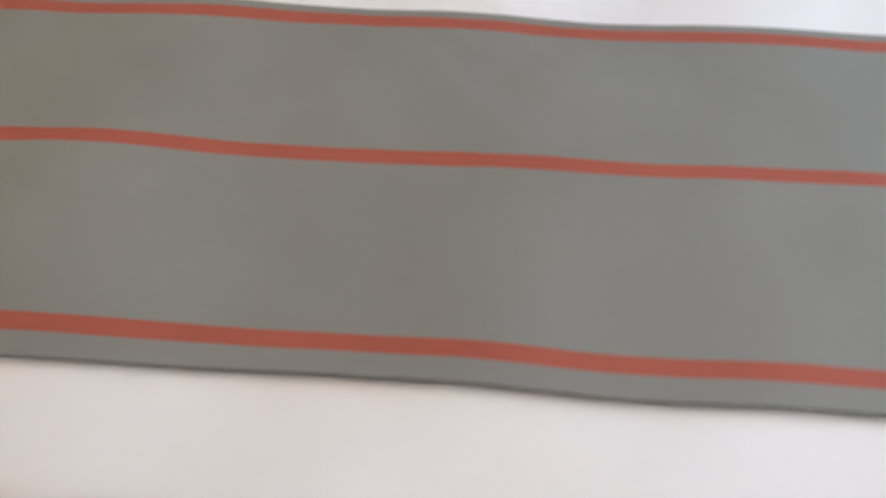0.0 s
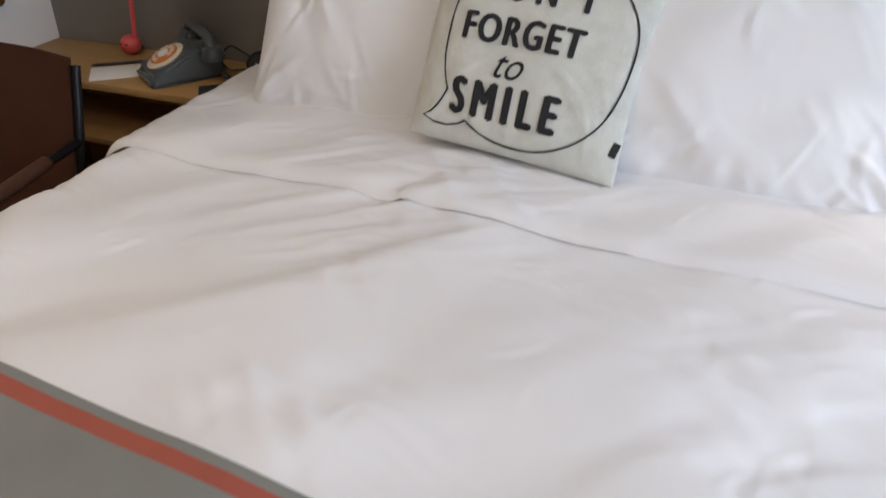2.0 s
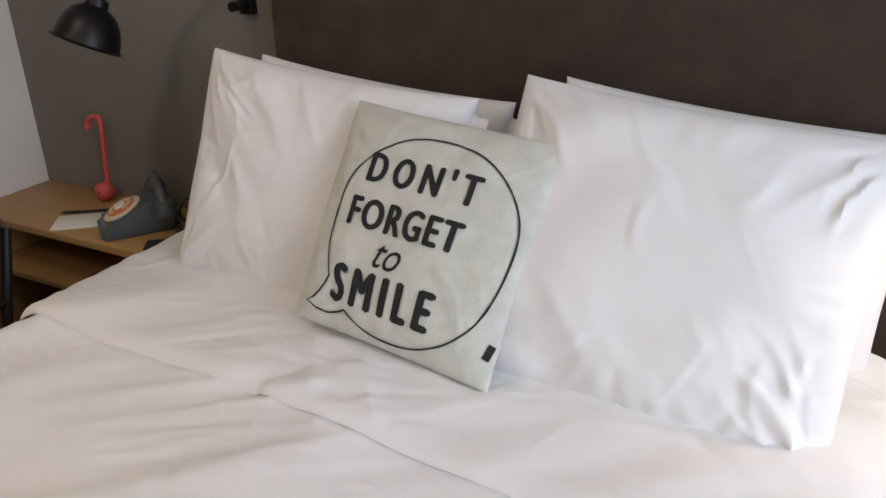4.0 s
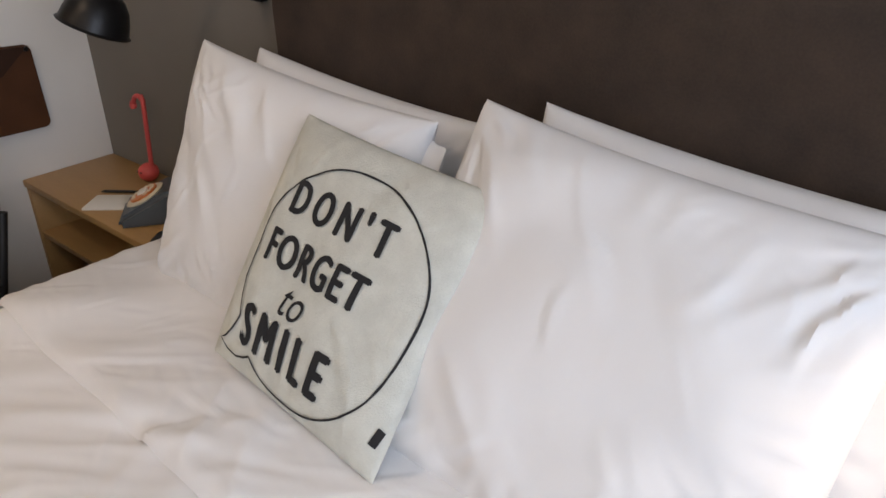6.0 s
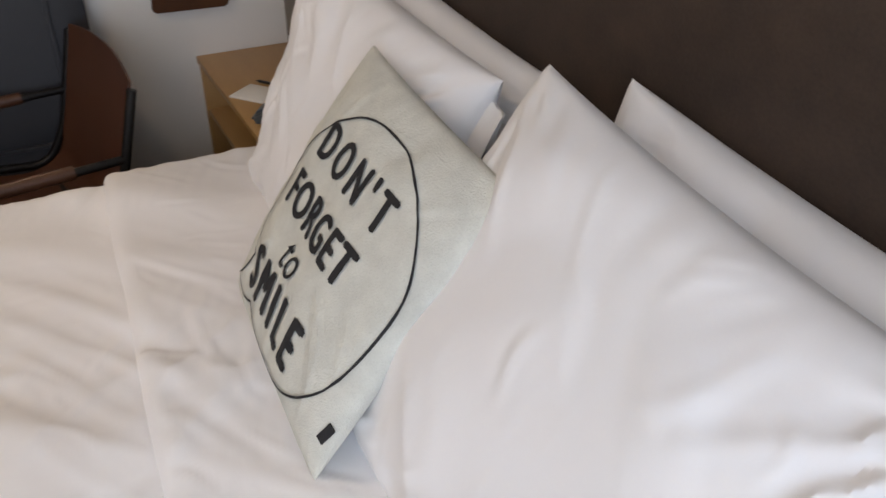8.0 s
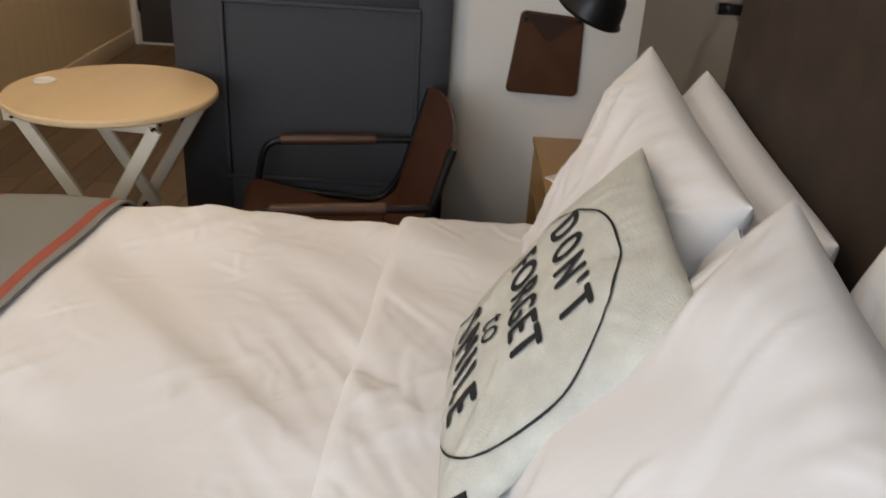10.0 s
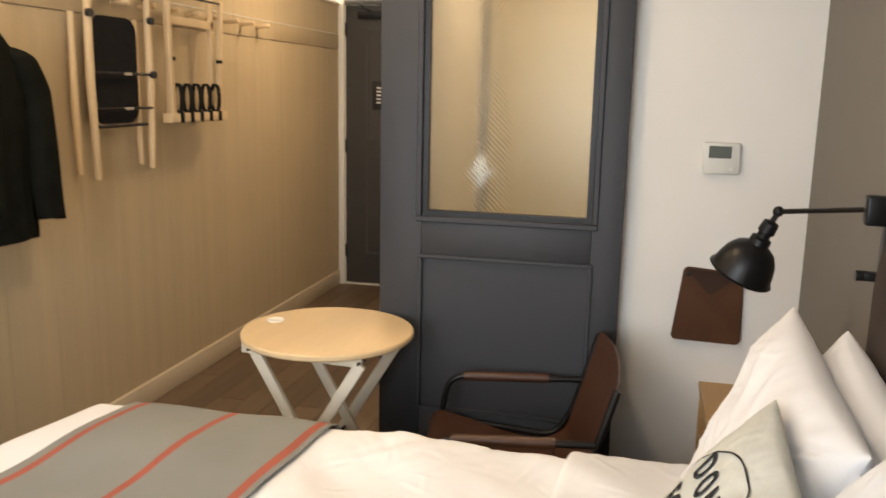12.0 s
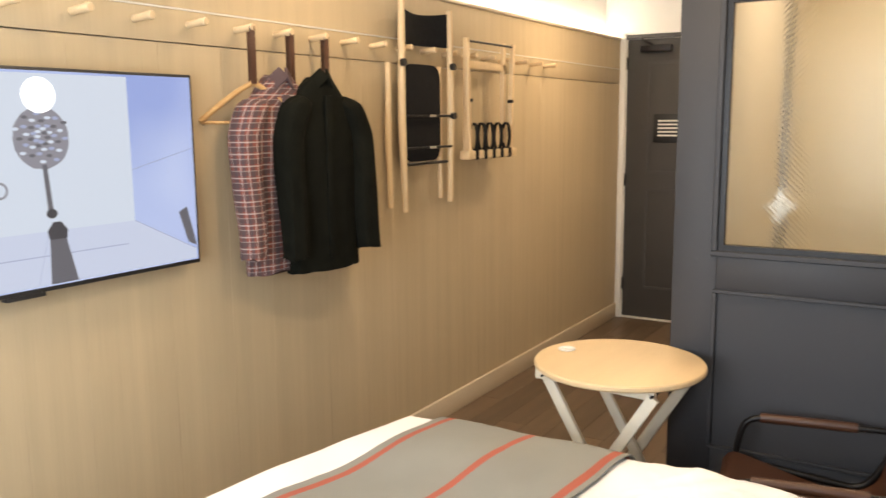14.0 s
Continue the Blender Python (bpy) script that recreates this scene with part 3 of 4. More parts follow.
def pad(w, h, t, seed, pinch=0.05, n=110, crumple=1.0, sharp=0.42):
    """A stuffed cover, its face towards -y, x across and z up, centred."""
    bm = bmesh.new()
    folds = Creases(w, h, int(seed * 10), int(36 * crumple), 0.20, 0.0080, 0.0042 if crumple > 0.5 else 0.0018, (40, 70, -50, 95, 15), int(34 * crumple))
    layers = []
    for face in (-1, 1):
        g = []
        for i in range(n + 1):
            row = []
            for j in range(n + 1):
                u, v = math.sin((i / n - 0.5) * math.pi), math.sin((j / n - 0.5) * math.pi)
                u, v = 0.5 * u + (i / n - 0.5), 0.5 * v + (j / n - 0.5)
                x = u * w / 2 * (1 - pinch * (1 - v * v) * abs(u))
                z = v * h / 2 * (1 - pinch * (1 - u * u) * abs(v))
                d = pad_height(u, v, t / 2, sharp)
                rim = min(1 - abs(u), 1 - abs(v))
                ang = math.atan2(v, u)
                puck = (soft(ang * 4.2 + seed, seed, face) + 0.6 * soft(ang * 10 + seed, seed, face)) * 0.011 * max(0, 1 - rim * 2.6) * crumple
                d += (puck + 0.013 * crumple * soft(u * 2.2 + seed, v * 2.2, face) + 0.011 * crumple * crease(u + seed, v, 0.8, 0.5, 0.4) + folds.at((u + 1) / 2 * w, (v + 1) / 2 * h)) * min(1.0, rim * 6)
                row.append(bm.verts.new((x, face * d, z)))
            g.append(row)
        layers.append(g)
        for i in range(n):
            for j in range(n):
                q = (g[i][j], g[i + 1][j], g[i + 1][j + 1], g[i][j + 1])
                bm.faces.new(q if face < 0 else q[::-1])
    bmesh.ops.remove_doubles(bm, verts=bm.verts, dist=0.0006)
    return bm


def case_end(w, h, seed):
    """The loose hem at a pillowcase's open end: two lips of cloth past the filling."""
    lips = bmesh.new()
    for face in (-1, 1):
        def lip(u, v):
            open_by = 0.016 * math.sin(math.pi * v) + 0.010 * soft(v * 5, seed, face)
            x = w / 2 - 0.045 + 0.075 * u + 0.008 * soft(v * 4, seed + 3, face) * u
            return Vector((x, face * (0.004 + open_by * (0.4 + 0.9 * u)) + 0.010 * u * soft(v * 9, u * 2, seed), (v - 0.5) * (h - 0.05 - 0.03 * u) + 0.006 * soft(u * 3, v * 6, seed)))
        one = sheet(14, 60, lip, 0.0015)
        spare = bpy.data.meshes.new("spare")
        one.to_mesh(spare)
        one.free()
        lips.from_mesh(spare)
        bpy.data.meshes.remove(spare)
    return lips


for px, py, pz, tilt, roll, yaw, w, h, t, seed, label in (
    (1.370, -0.150, 0.817, 12, 4.6, 0, 0.665, 0.515, 0.16, 1.3, "plump white cotton pillow standing against the headboard"),
    (2.138, -0.150, 0.822, 12, 4.6, 0, 0.660, 0.525, 0.16, 4.1, "plump white cotton pillow standing against the headboard"),
    (1.328, -0.293, 0.843, 20, 4.6, 0, 0.680, 0.545, 0.175, 7.7, "plump white cotton pillow leaning behind the printed cushion"),
    (2.102, -0.350, 0.862, 31, 4.2, -2, 0.675, 0.560, 0.18, 9.2, "plump white cotton pillow leaning on another pillow"),
):
    m = pose(px, py, pz, 0, 0, yaw) @ pose(0, 0, 0, 0, roll, 0) @ pose(0, 0, 0, -tilt, 0, 0)
    th = thing("pillow", m, label, "pillow", "pillows on the bed")
    part("cover", pad(w, h, t, seed), LINEN, th, local=True)
    if seed in (1.3, 7.7):
        part("case_opening", case_end(w, h, seed), LINEN, th, "open crumpled end of the pillowcase", local=True)

CU = pose(1.679, -0.4375, 0.8695, 0, 0, -1.7) @ pose(0, 0, 0, 0, 3.6, 0) @ pose(0, 0, 0, -35.1, 0, 0)
CW, CH, CT, CS = 0.444, 0.460, 0.104, 0.45
CUSHION_FOLDS = Creases(CW, CH, 20, 16, 0.20, 0.0080, 0.0018, (40, 70, -50, 95, 15), 15)
cushion = thing("cushion", CU, "greige canvas cushion printed with black lettering in a speech bubble", "cushion")


def cushion_cover():
    bm = pad(CW, CH, CT, 2.0, pinch=0.035, crumple=0.45, sharp=CS)
    for v in bm.verts:
        v.co = sag(v.co)
    return bm


def sag(p):
    """One lower corner of the cushion is pushed in by the bed."""
    u, v = p.x / (CW / 2), p.z / (CH / 2)
    k = max(0.0, (1 - u) / 2) * max(0.0, (1 - v) / 2)
    q = max(0.0, (1 + u) / 2) * max(0.0, (1 + v) / 2)
    return Vector((p.x + 0.022 * k * k + 0.024 * q ** 3, p.y, p.z + 0.018 * k * k - 0.008 * q ** 3))


def on_cushion(x, z, up=0.0026):
    """The front of the cushion at x, z of its own."""
    u, v = x / (CW / 2), z / (CH / 2)
    for _ in range(4):
        u = x / (CW / 2 * (1 - 0.035 * (1 - v * v) * abs(u)))
        v = z / (CH / 2 * (1 - 0.035 * (1 - u * u) * abs(v)))
    d = pad_height(u, v, CT / 2, CS)
    rim = min(1 - abs(u), 1 - abs(v))
    d += (0.013 * 0.45 * soft(u * 2.2 + 2.0, v * 2.2, -1) + 0.011 * 0.45 * crease(u + 2.0, v, 0.8, 0.5, 0.4) + CUSHION_FOLDS.at((u + 1) / 2 * CW, (v + 1) / 2 * CH)) * min(1.0, rim * 6)
    return sag(Vector((x, -d - up, z)))


def lettering(word, high, wide, bold, shear=0.0, space=1.0):
    """Letters of a given height and width, their foot on y 0."""
    cu = bpy.data.curves.new("lettering", "FONT")
    cu.body, cu.size, cu.align_x, cu.offset, cu.shear, cu.space_character = word, 1.0, "CENTER", bold * 2, shear, space
    cu.resolution_u = 4
    ob = new("lettering_source", cu)
    me = bpy.data.meshes.new_from_object(ob.evaluated_get(bpy.context.evaluated_depsgraph_get()))
    bpy.data.objects.remove(ob)
    bm = bmesh.new()
    bm.from_mesh(me)
    xs, ys = [v.co.x for v in bm.verts], [v.co.y for v in bm.verts]
    for v in bm.verts:
        v.co.x = (v.co.x - (max(xs) + min(xs)) / 2) * wide / (max(xs) - min(xs))
        v.co.y = (v.co.y - min(ys)) * high / (max(ys) - min(ys))
    return bm


def printed(bm, x, z):
    bmesh.ops.triangulate(bm, faces=bm.faces)
    for _ in range(3):
        long = [e for e in bm.edges if e.calc_length() > 0.012]
        if long:
            bmesh.ops.subdivide_edges(bm, edges=long, cuts=1)
            bmesh.ops.triangulate(bm, faces=[f for f in bm.faces if len(f.verts) > 3])
    for v in bm.verts:
        v.co = on_cushion(v.co.x + x, v.co.y + z, 0.0024)
    return bm


for word, high, wide, bold, shear, space, x, z in (("DON'T", 0.058, 0.226, 0.0030, 0, 1.55, -0.004, 0.068), ("FORGET", 0.056, 0.236, 0.0030, 0, 1.18, -0.013, -0.021), ("to", 0.046, 0.058, 0.0, 0.4, 1.0, -0.020, -0.086), ("SMILE", 0.070, 0.216, 0.0046, 0, 1.5, -0.017, -0.168)):
    ink = bmesh.new()
    for sx, sz in ((-1, 0), (1, 0), (0, 0.5), (0, -0.5)) if bold else ((0, 0),):
        one = printed(lettering(word, high, wide, 0, shear, space), x + sx * bold, z + sz * bold)
        spare = bpy.data.meshes.new("spare")
        one.to_mesh(spare)
        one.free()
        ink.from_mesh(spare)
        bpy.data.meshes.remove(spare)
    part("print", ink, INK, cushion, local=True)
bubble = []
for k in range(97):
    a = radians(238) + k / 96 * radians(334)
    ca, sa = math.cos(a), math.sin(a)
    bubble.append((0.018 + 0.181 * math.copysign(abs(ca) ** 0.84, ca) * (1 + 0.012 * math.sin(5 * a)), -0.017 + 0.188 * math.copysign(abs(sa) ** 0.84, sa) * (1 + 0.012 * math.cos(4 * a))))
line = bubble + [(-0.147, -0.146), (-0.154, -0.160), (-0.168, -0.177), (-0.187, -0.188), (-0.160, -0.196), (-0.128, -0.196), (-0.104, -0.188), bubble[0]]
bm = bmesh.new()
prev = None
for k, (x, z) in enumerate(line):
    ax, az = line[max(k - 1, 0)]
    cx, cz = line[min(k + 1, len(line) - 1)]
    d = Vector((cx - ax, cz - az)).normalized()
    w = 0.0017 + 0.0006 * soft(k * 0.4, 0, 0)
    pair = [bm.verts.new(on_cushion(x - d.y * w, z + d.x * w)), bm.verts.new(on_cushion(x + d.y * w, z - d.x * w))]
    if prev:
        bm.faces.new((prev[0], prev[1], pair[1], pair[0]))
    prev = pair
bmesh.ops.recalc_face_normals(bm, faces=bm.faces)
part("bubble_outline", bm, INK, cushion, local=True)
tag = box(-0.007, -0.003, -0.014, 0.007, 0.0, 0.014, 0.001)
tag.transform(Matrix.Translation(on_cushion(0.209, -0.164)) @ pose(0, 0, 0, 0, 12, 20))
part("sewn_label", tag, INK, cushion, "small black sewn label", local=True)

part("cover", cushion_cover(), CANVAS, cushion, local=True)

# headboard hung by straps from a pipe
HX0, HX1, HZ, HR = 1.060, 2.62, 1.372, 0.20
hb = thing("headboard", pose(1.84, -0.04, 0.6), "dark brown leather headboard pad hung from a pipe", "headboard")
out = []
for cx, s in ((HX0 + HR, -1), (HX1 - HR, 1)):
    arc = [(cx + s * HR * math.cos(a), HZ - HR + HR * math.sin(a)) for a in [radians(10 * k) for k in range(10)]]
    out += arc if s < 0 else arc[::-1]
out += [(HX1, 0.30), (HX0, 0.30)]
bm = prism(out, -0.050)
bmesh.ops.bevel(bm, geom=[e for e in bm.edges if abs(e.verts[0].co.y - e.verts[1].co.y) < 1e-5 and e.verts[0].co.y < -0.01], offset=0.014, segments=3, affect="EDGES")
bm.transform(Matrix.Translation((0, -0.012, 0)))
part("pad", bm, BOARDLEATHER, hb)
for x in (1.41, 1.84, 2.27):
    part("strap", box(x - 0.018, -0.072, HZ - 0.03, x + 0.018, -0.066, 1.442, 0.001), BOARDLEATHER, hb, "brown leather strap")
pipe = thing("pipe_rail", pose(1.84, -0.07, 1.42), "black iron pipe rail above the headboard", "rail")
part("bar", rod([(1.26, -0.06, 1.415), (2.42, -0.06, 1.415)], 0.0115), BLACK, pipe)
for x in (1.26, 2.42):
    part("end_cap", rod([(x - 0.022, -0.06, 1.415), (x - 0.012, -0.06, 1.415), (x + 0.0, -0.06, 1.415), (x + 0.022, -0.06, 1.415)], 0.02, radii=[0.014, 0.018, 0.018, 0.015]), BLACK, pipe)
for x in (1.49, 2.19):
    fl = part("bracket", rod([(x, -0.06, 1.415), (x, -0.004, 1.415)], 0.013), BLACK, pipe)
    part("flange", turned(lathe([(0, 0), (0.036, 0), (0.036, 0.008), (0.018, 0.012), (0, 0.012)], 24), Matrix.Translation((x, 0, 1.415)) @ pose(0, 0, 0, 90, 0, 0)), BLACK, fl)

# ---------------------------------------------------------------- bedside desk and its things
DZ = 0.592
desk = thing("bedside_desk", pose(0.42, -0.15, 0), "oak bedside desk with an open compartment", "desk")
part("top", box(0.002, -0.302, DZ - 0.022, 0.86, -0.001, DZ, 0.003), OAKDARK, desk)
part("side_panel", box(0.002, -0.296, 0.0, 0.024, -0.002, DZ - 0.022, 0.002), OAKDARK, desk)
part("side_panel", box(0.80, -0.296, 0.0, 0.822, -0.002, DZ - 0.022, 0.002), OAKDARK, desk)
part("shelf", box(0.024, -0.292, 0.40, 0.80, -0.002, 0.42, 0.002), OAKDARK, desk)
part("back_panel", box(0.024, -0.012, 0.06, 0.80, -0.002, DZ - 0.022), OAKDARK, desk)
part("plinth", box(0.024, -0.27, 0.0, 0.80, -0.25, 0.06), OAKDARK, desk)


def phone():
    m = pose(0.600, -0.165, DZ, 0, 0, -36)
    th = thing("telephone", m, "dark grey rotary telephone with an orange dial", "telephone")
    prof = [(-0.112, 0), (0.10, 0), (0.10, 0.060), (0.075, 0.084), (0.03, 0.092), (-0.104, 0.030)]
    bm = bmesh.new()
    a = [bm.verts.new((-0.078, y, z)) for y, z in prof]
    b = [bm.verts.new((0.078, y, z)) for y, z in prof]
    bm.faces.new(a)
    bm.faces.new(b[::-1])
    for i in range(len(a)):
        j = (i + 1) % len(a)
        bm.faces.new((a[j], a[i], b[i], b[j]))
    bmesh.ops.recalc_face_normals(bm, faces=bm.faces)
    for v in bm.verts:
        if v.co.z > 0.05:
            v.co.x *= 0.86
    bmesh.ops.bevel(bm, geom=bm.edges[:], offset=0.012, segments=3, affect="EDGES")
    part("body", bm, SLATEGREY, th, local=True)
    face = Matrix.Translation((0, -0.038, 0.0605)) @ pose(0, 0, 0, 24.8, 0, 0)
    part("number_ring", turned(lathe([(0, 0), (0.054, 0), (0.056, 0.004), (0.050, 0.007), (0, 0.007)]), face), IVORY, th, "ivory number ring", local=True)
    dial = part("dial", turned(lathe([(0, 0.007), (0.040, 0.007), (0.040, 0.012), (0.018, 0.013), (0, 0.013)]), face), ORANGE, th, "orange finger dial", local=True)
    for k in range(10):
        ang = radians(20 + k * 30)
        part("finger_hole", turned(lathe([(0, 0.0122), (0.0068, 0.0122), (0.0068, 0.0142), (0, 0.0142)], 12), face @ Matrix.Translation((0.029 * math.cos(ang), 0.029 * math.sin(ang), 0))), IVORY, dial, local=True)
    part("dial_centre", turned(lathe([(0, 0.013), (0.017, 0.013), (0.015, 0.017), (0, 0.018)], 20), face), PAPER, dial, local=True)
    for x in (-0.045, 0.045):
        part("cradle", box(x - 0.012, 0.04, 0.076, x + 0.012, 0.085, 0.104, 0.005), SLATEGREY, th, local=True)
    hs = part("handset", rod(bend([(-0.105, 0.062, 0.092), (-0.085, 0.062, 0.120), (0.085, 0.062, 0.120), (0.105, 0.062, 0.092)], 0.02), 0.014), SLATEGREY, th, local=True)
    for x in (-0.105, 0.105):
        part("earpiece", turned(lathe([(0, 0), (0.029, 0), (0.032, 0.012), (0.024, 0.034), (0, 0.038)], 20), Matrix.Translation((x, 0.062, 0.064))), SLATEGREY, hs, local=True)
    cord = []
    for k in range(150):
        t = k / 149
        c = Vector((0.10 + 0.05 * math.sin(t * 3), 0.09 - 0.02 * t, 0.012 + 0.01 * t)) + Vector((0.10 * t, 0, 0))
        cord.append(c + Vector((0, 0.007 * math.cos(k * 0.9), 0.007 * math.sin(k * 0.9))))
    part("coiled_cord", rod(cord, 0.0018, sides=5), BLACKPLASTIC, th, local=True)


phone()
single("notepad", turned(box(-0.05, -0.075, 0, 0.05, 0.075, 0.006, 0.001), pose(0.415, -0.212, DZ, 0, 0, -52)), PAPER, "small white notepad on the desk", "notepad", base=(0.415, -0.212, DZ))
pen = thing("pen", pose(0.375, -0.15, DZ), "black pen beside the notepad", "pen")
part("barrel", rod([(0.315, -0.190, DZ + 0.005), (0.425, -0.115, DZ + 0.005)], 0.0045), BLACKPLASTIC, pen)
part("tip", rod([(0.315, -0.190, DZ + 0.005), (0.305, -0.197, DZ + 0.004)], 0.003, radii=[0.0042, 0.001]), BLACKPLASTIC, pen)
single("card_holder", turned(box(-0.03, -0.05, 0, 0.03, 0.05, 0.010, 0.003), pose(0.765, -0.235, DZ, 0, 0, -55)), BLACKPLASTIC, "flat black card holder on the desk", "card holder", base=(0.765, -0.235, DZ))

clock = thing("alarm_clock", pose(0.828, -0.120, DZ, 0, 0, 25), "small round black alarm clock with white hands", "clock")
dialface = pose(0, 0, 0.042, 80, 0, 0)
part("case", turned(lathe([(0, -0.026), (0.030, -0.026), (0.037, -0.018), (0.037, 0.006), (0.034, 0.010), (0.031, 0.006), (0, 0.006)], 32), dialface), BLACKPLASTIC, clock, local=True)
for k, (ang, ln) in enumerate(((60, 0.015), (-25, 0.022))):
    part("clock_hand", turned(box(-0.0012, 0, 0.0065 + 0.001 * k, 0.0012, ln, 0.0072 + 0.001 * k), dialface @ pose(0, 0, 0, 0, 0, ang)), PAPER, clock, "thin white hand", local=True)
for x in (-0.018, 0.018):
    part("foot", box(x - 0.006, -0.008, 0, x + 0.006, 0.020, 0.012, 0.002), BLACKPLASTIC, clock, local=True)
part("power_cable", rod(bend([(0, 0.03, 0.03), (-0.02, 0.075, 0.012), (-0.10, 0.07, 0.005), (-0.13, 0.10, 0.03), (-0.10, 0.115, 0.07), (-0.02, 0.10, 0.02)], 0.02), 0.0028, sides=8), BLACKPLASTIC, clock, local=True)

note = thing("note_toy", pose(0.335, -0.055, DZ), "coral pink toy shaped like a music note", "toy")
bm = bmesh.new()
bmesh.ops.create_uvsphere(bm, u_segments=24, v_segments=16, radius=0.031)
for v in bm.verts:
    v.co.z *= 0.92
bm.transform(Matrix.Translation((0.335, -0.055, DZ + 0.0285)))
part("head", bm, CORAL, note)
part("stem", rod(bend([(0.350, -0.050, DZ + 0.045), (0.368, -0.045, DZ + 0.25), (0.362, -0.045, DZ + 0.262), (0.330, -0.047, DZ + 0.262), (0.312, -0.048, DZ + 0.235)], 0.018), 0.007, radii=None), CORAL, note)
part("flag_tip", turned(lathe([(0, 0), (0.009, 0.002), (0.011, 0.012), (0.007, 0.024), (0, 0.026)], 14), Matrix.Translation((0.310, -0.048, DZ + 0.218))), CORAL, note)
for s in (-1, 1):
    part("eye", rod([(0.335 + s * 0.010, -0.084, DZ + 0.036), (0.335 + s * 0.010, -0.0865, DZ + 0.036)], 0.003), BLACKPLASTIC, note)


def wall_lamp(x, lit):
    th = thing("wall_lamp", pose(x, 0, 1.3), "black swing-arm wall lamp with a dome shade" + (", lit" if lit else ", switched off"), "wall lamp", "bedside wall lamps")
    part("back_plate", box(x - 0.022, -0.022, 1.17, x + 0.022, -0.001, 1.385, 0.004), BLACK, th)
    part("pivot_block", box(x - 0.02, -0.065, 1.31, x + 0.02, -0.022, 1.375, 0.004), BLACK, th)
    part("cord_clip", box(x - 0.012, -0.055, 1.185, x + 0.012, -0.022, 1.205, 0.003), BLACK, th)
    part("knob", rod([(x, -0.07, 1.195), (x, -0.045, 1.195)], 0.012), BLACK, th)
    tip = Vector((x - 0.245, -0.205, 1.298)) if not lit else Vector((x + 0.06, -0.235, 1.30))
    part("arm", rod([(x, -0.05, 1.345), tip], 0.0065), BLACK, th)
    jt = bmesh.new()
    bmesh.ops.create_uvsphere(jt, u_segments=16, v_segments=10, radius=0.014)
    jt.transform(Matrix.Translation(tip))
    part("joint", jt, BLACK, th)
    d = Vector((-0.22, -0.38, -0.90)).normalized() if not lit else Vector((0.08, -0.25, -0.95)).normalized()
    m = Matrix.Translation(tip) @ d.to_track_quat("-Z", "Y").to_matrix().to_4x4()
    part("neck", turned(lathe([(0.0, 0.0), (0.007, 0.0), (0.007, -0.03), (0.020, -0.034), (0.022, -0.062), (0.017, -0.066), (0.017, -0.078), (0.026, -0.082), (0.028, -0.098), (0, -0.098)], 24), m), BLACK, th)
    outer = [(0.020, -0.096), (0.032, -0.102), (0.052, -0.115), (0.067, -0.137), (0.075, -0.162), (0.080, -0.188), (0.086, -0.192)]
    prof = outer + [(0.084, -0.194)] + [(r - 0.003, z - 0.003) for r, z in outer[::-1][1:]]
    part("shade", turned(lathe(prof, 40), m), BLACK, th, "black metal dome shade")
    part("shade_lining", turned(lathe([(r - 0.0045, z - 0.004) for r, z in outer[1:-1]], 40), m), TRIM, th, "off-white lining")
    blb = bmesh.new()
    bmesh.ops.create_uvsphere(blb, u_segments=16, v_segments=12, radius=0.026)
    blb.transform(m @ Matrix.Translation((0, 0, -0.145)))
    part("bulb", blb, glow("bulb_glow", WARM, 18) if lit else PAPER, th)


wall_lamp(0.955, False)
wall_lamp(2.66, True)

# things on the white wall
th = thing("thermostat", pose(0.0, -0.29, 1.376), "pale grey wall thermostat with a dark display", "thermostat")
part("case", box(0.001, -0.348, 1.324, 0.022, -0.230, 1.428, 0.005), GREYPLASTIC, th)
part("display", box(0.022, -0.331, 1.377, 0.0235, -0.259, 1.417), LCD, th)
part("button", rod([(0.021, -0.258, 1.342), (0.025, -0.258, 1.342)], 0.006), PAPER, th)

pouch = thing("wall_pouch", pose(0.0, -0.29, 0.87), "dark brown leather pouch hung on the wall", "pouch")
shape = [(-0.410, 0.752), (-0.400, 0.742), (-0.190, 0.738), (-0.178, 0.750), (-0.184, 0.975), (-0.194, 0.988), (-0.370, 1.002), (-0.382, 0.992)]
bm = prism([(y, z) for y, z in shape], 0.016)
bmesh.ops.bevel(bm, geom=bm.edges[:], offset=0.003, segments=2, affect="EDGES")
bm.transform(Matrix(((0, 1, 0, 0.004), (1, 0, 0, 0), (0, 0, 1, 0), (0, 0, 0, 1))))
bmesh.ops.recalc_face_normals(bm, faces=bm.faces)
part("front", bm, DARKLEATHER, pouch)
bm = prism([(-0.374, 0.998), (-0.300, 0.915), (-0.285, 0.912), (-0.196, 0.984)], 0.004)
bm.transform(Matrix(((0, 1, 0, 0.0205), (1, 0, 0, 0), (0, 0, 1, 0), (0, 0, 0, 1))))
bmesh.ops.recalc_face_normals(bm, faces=bm.faces)
part("flap", bm, FLAPLEATHER, pouch, "darker leather flap")
for y in (-0.366, -0.200):
    part("rivet", rod([(0.018, y, 0.978), (0.029, y, 0.978)], 0.007), BLACK, pouch)


# ---------------------------------------------------------------- leather armchair
chair = thing("armchair", pose(0.36, -0.88, 0), "brown leather sling armchair with a black tube frame", "armchair")
CX0, CX1 = 0.095, 0.650


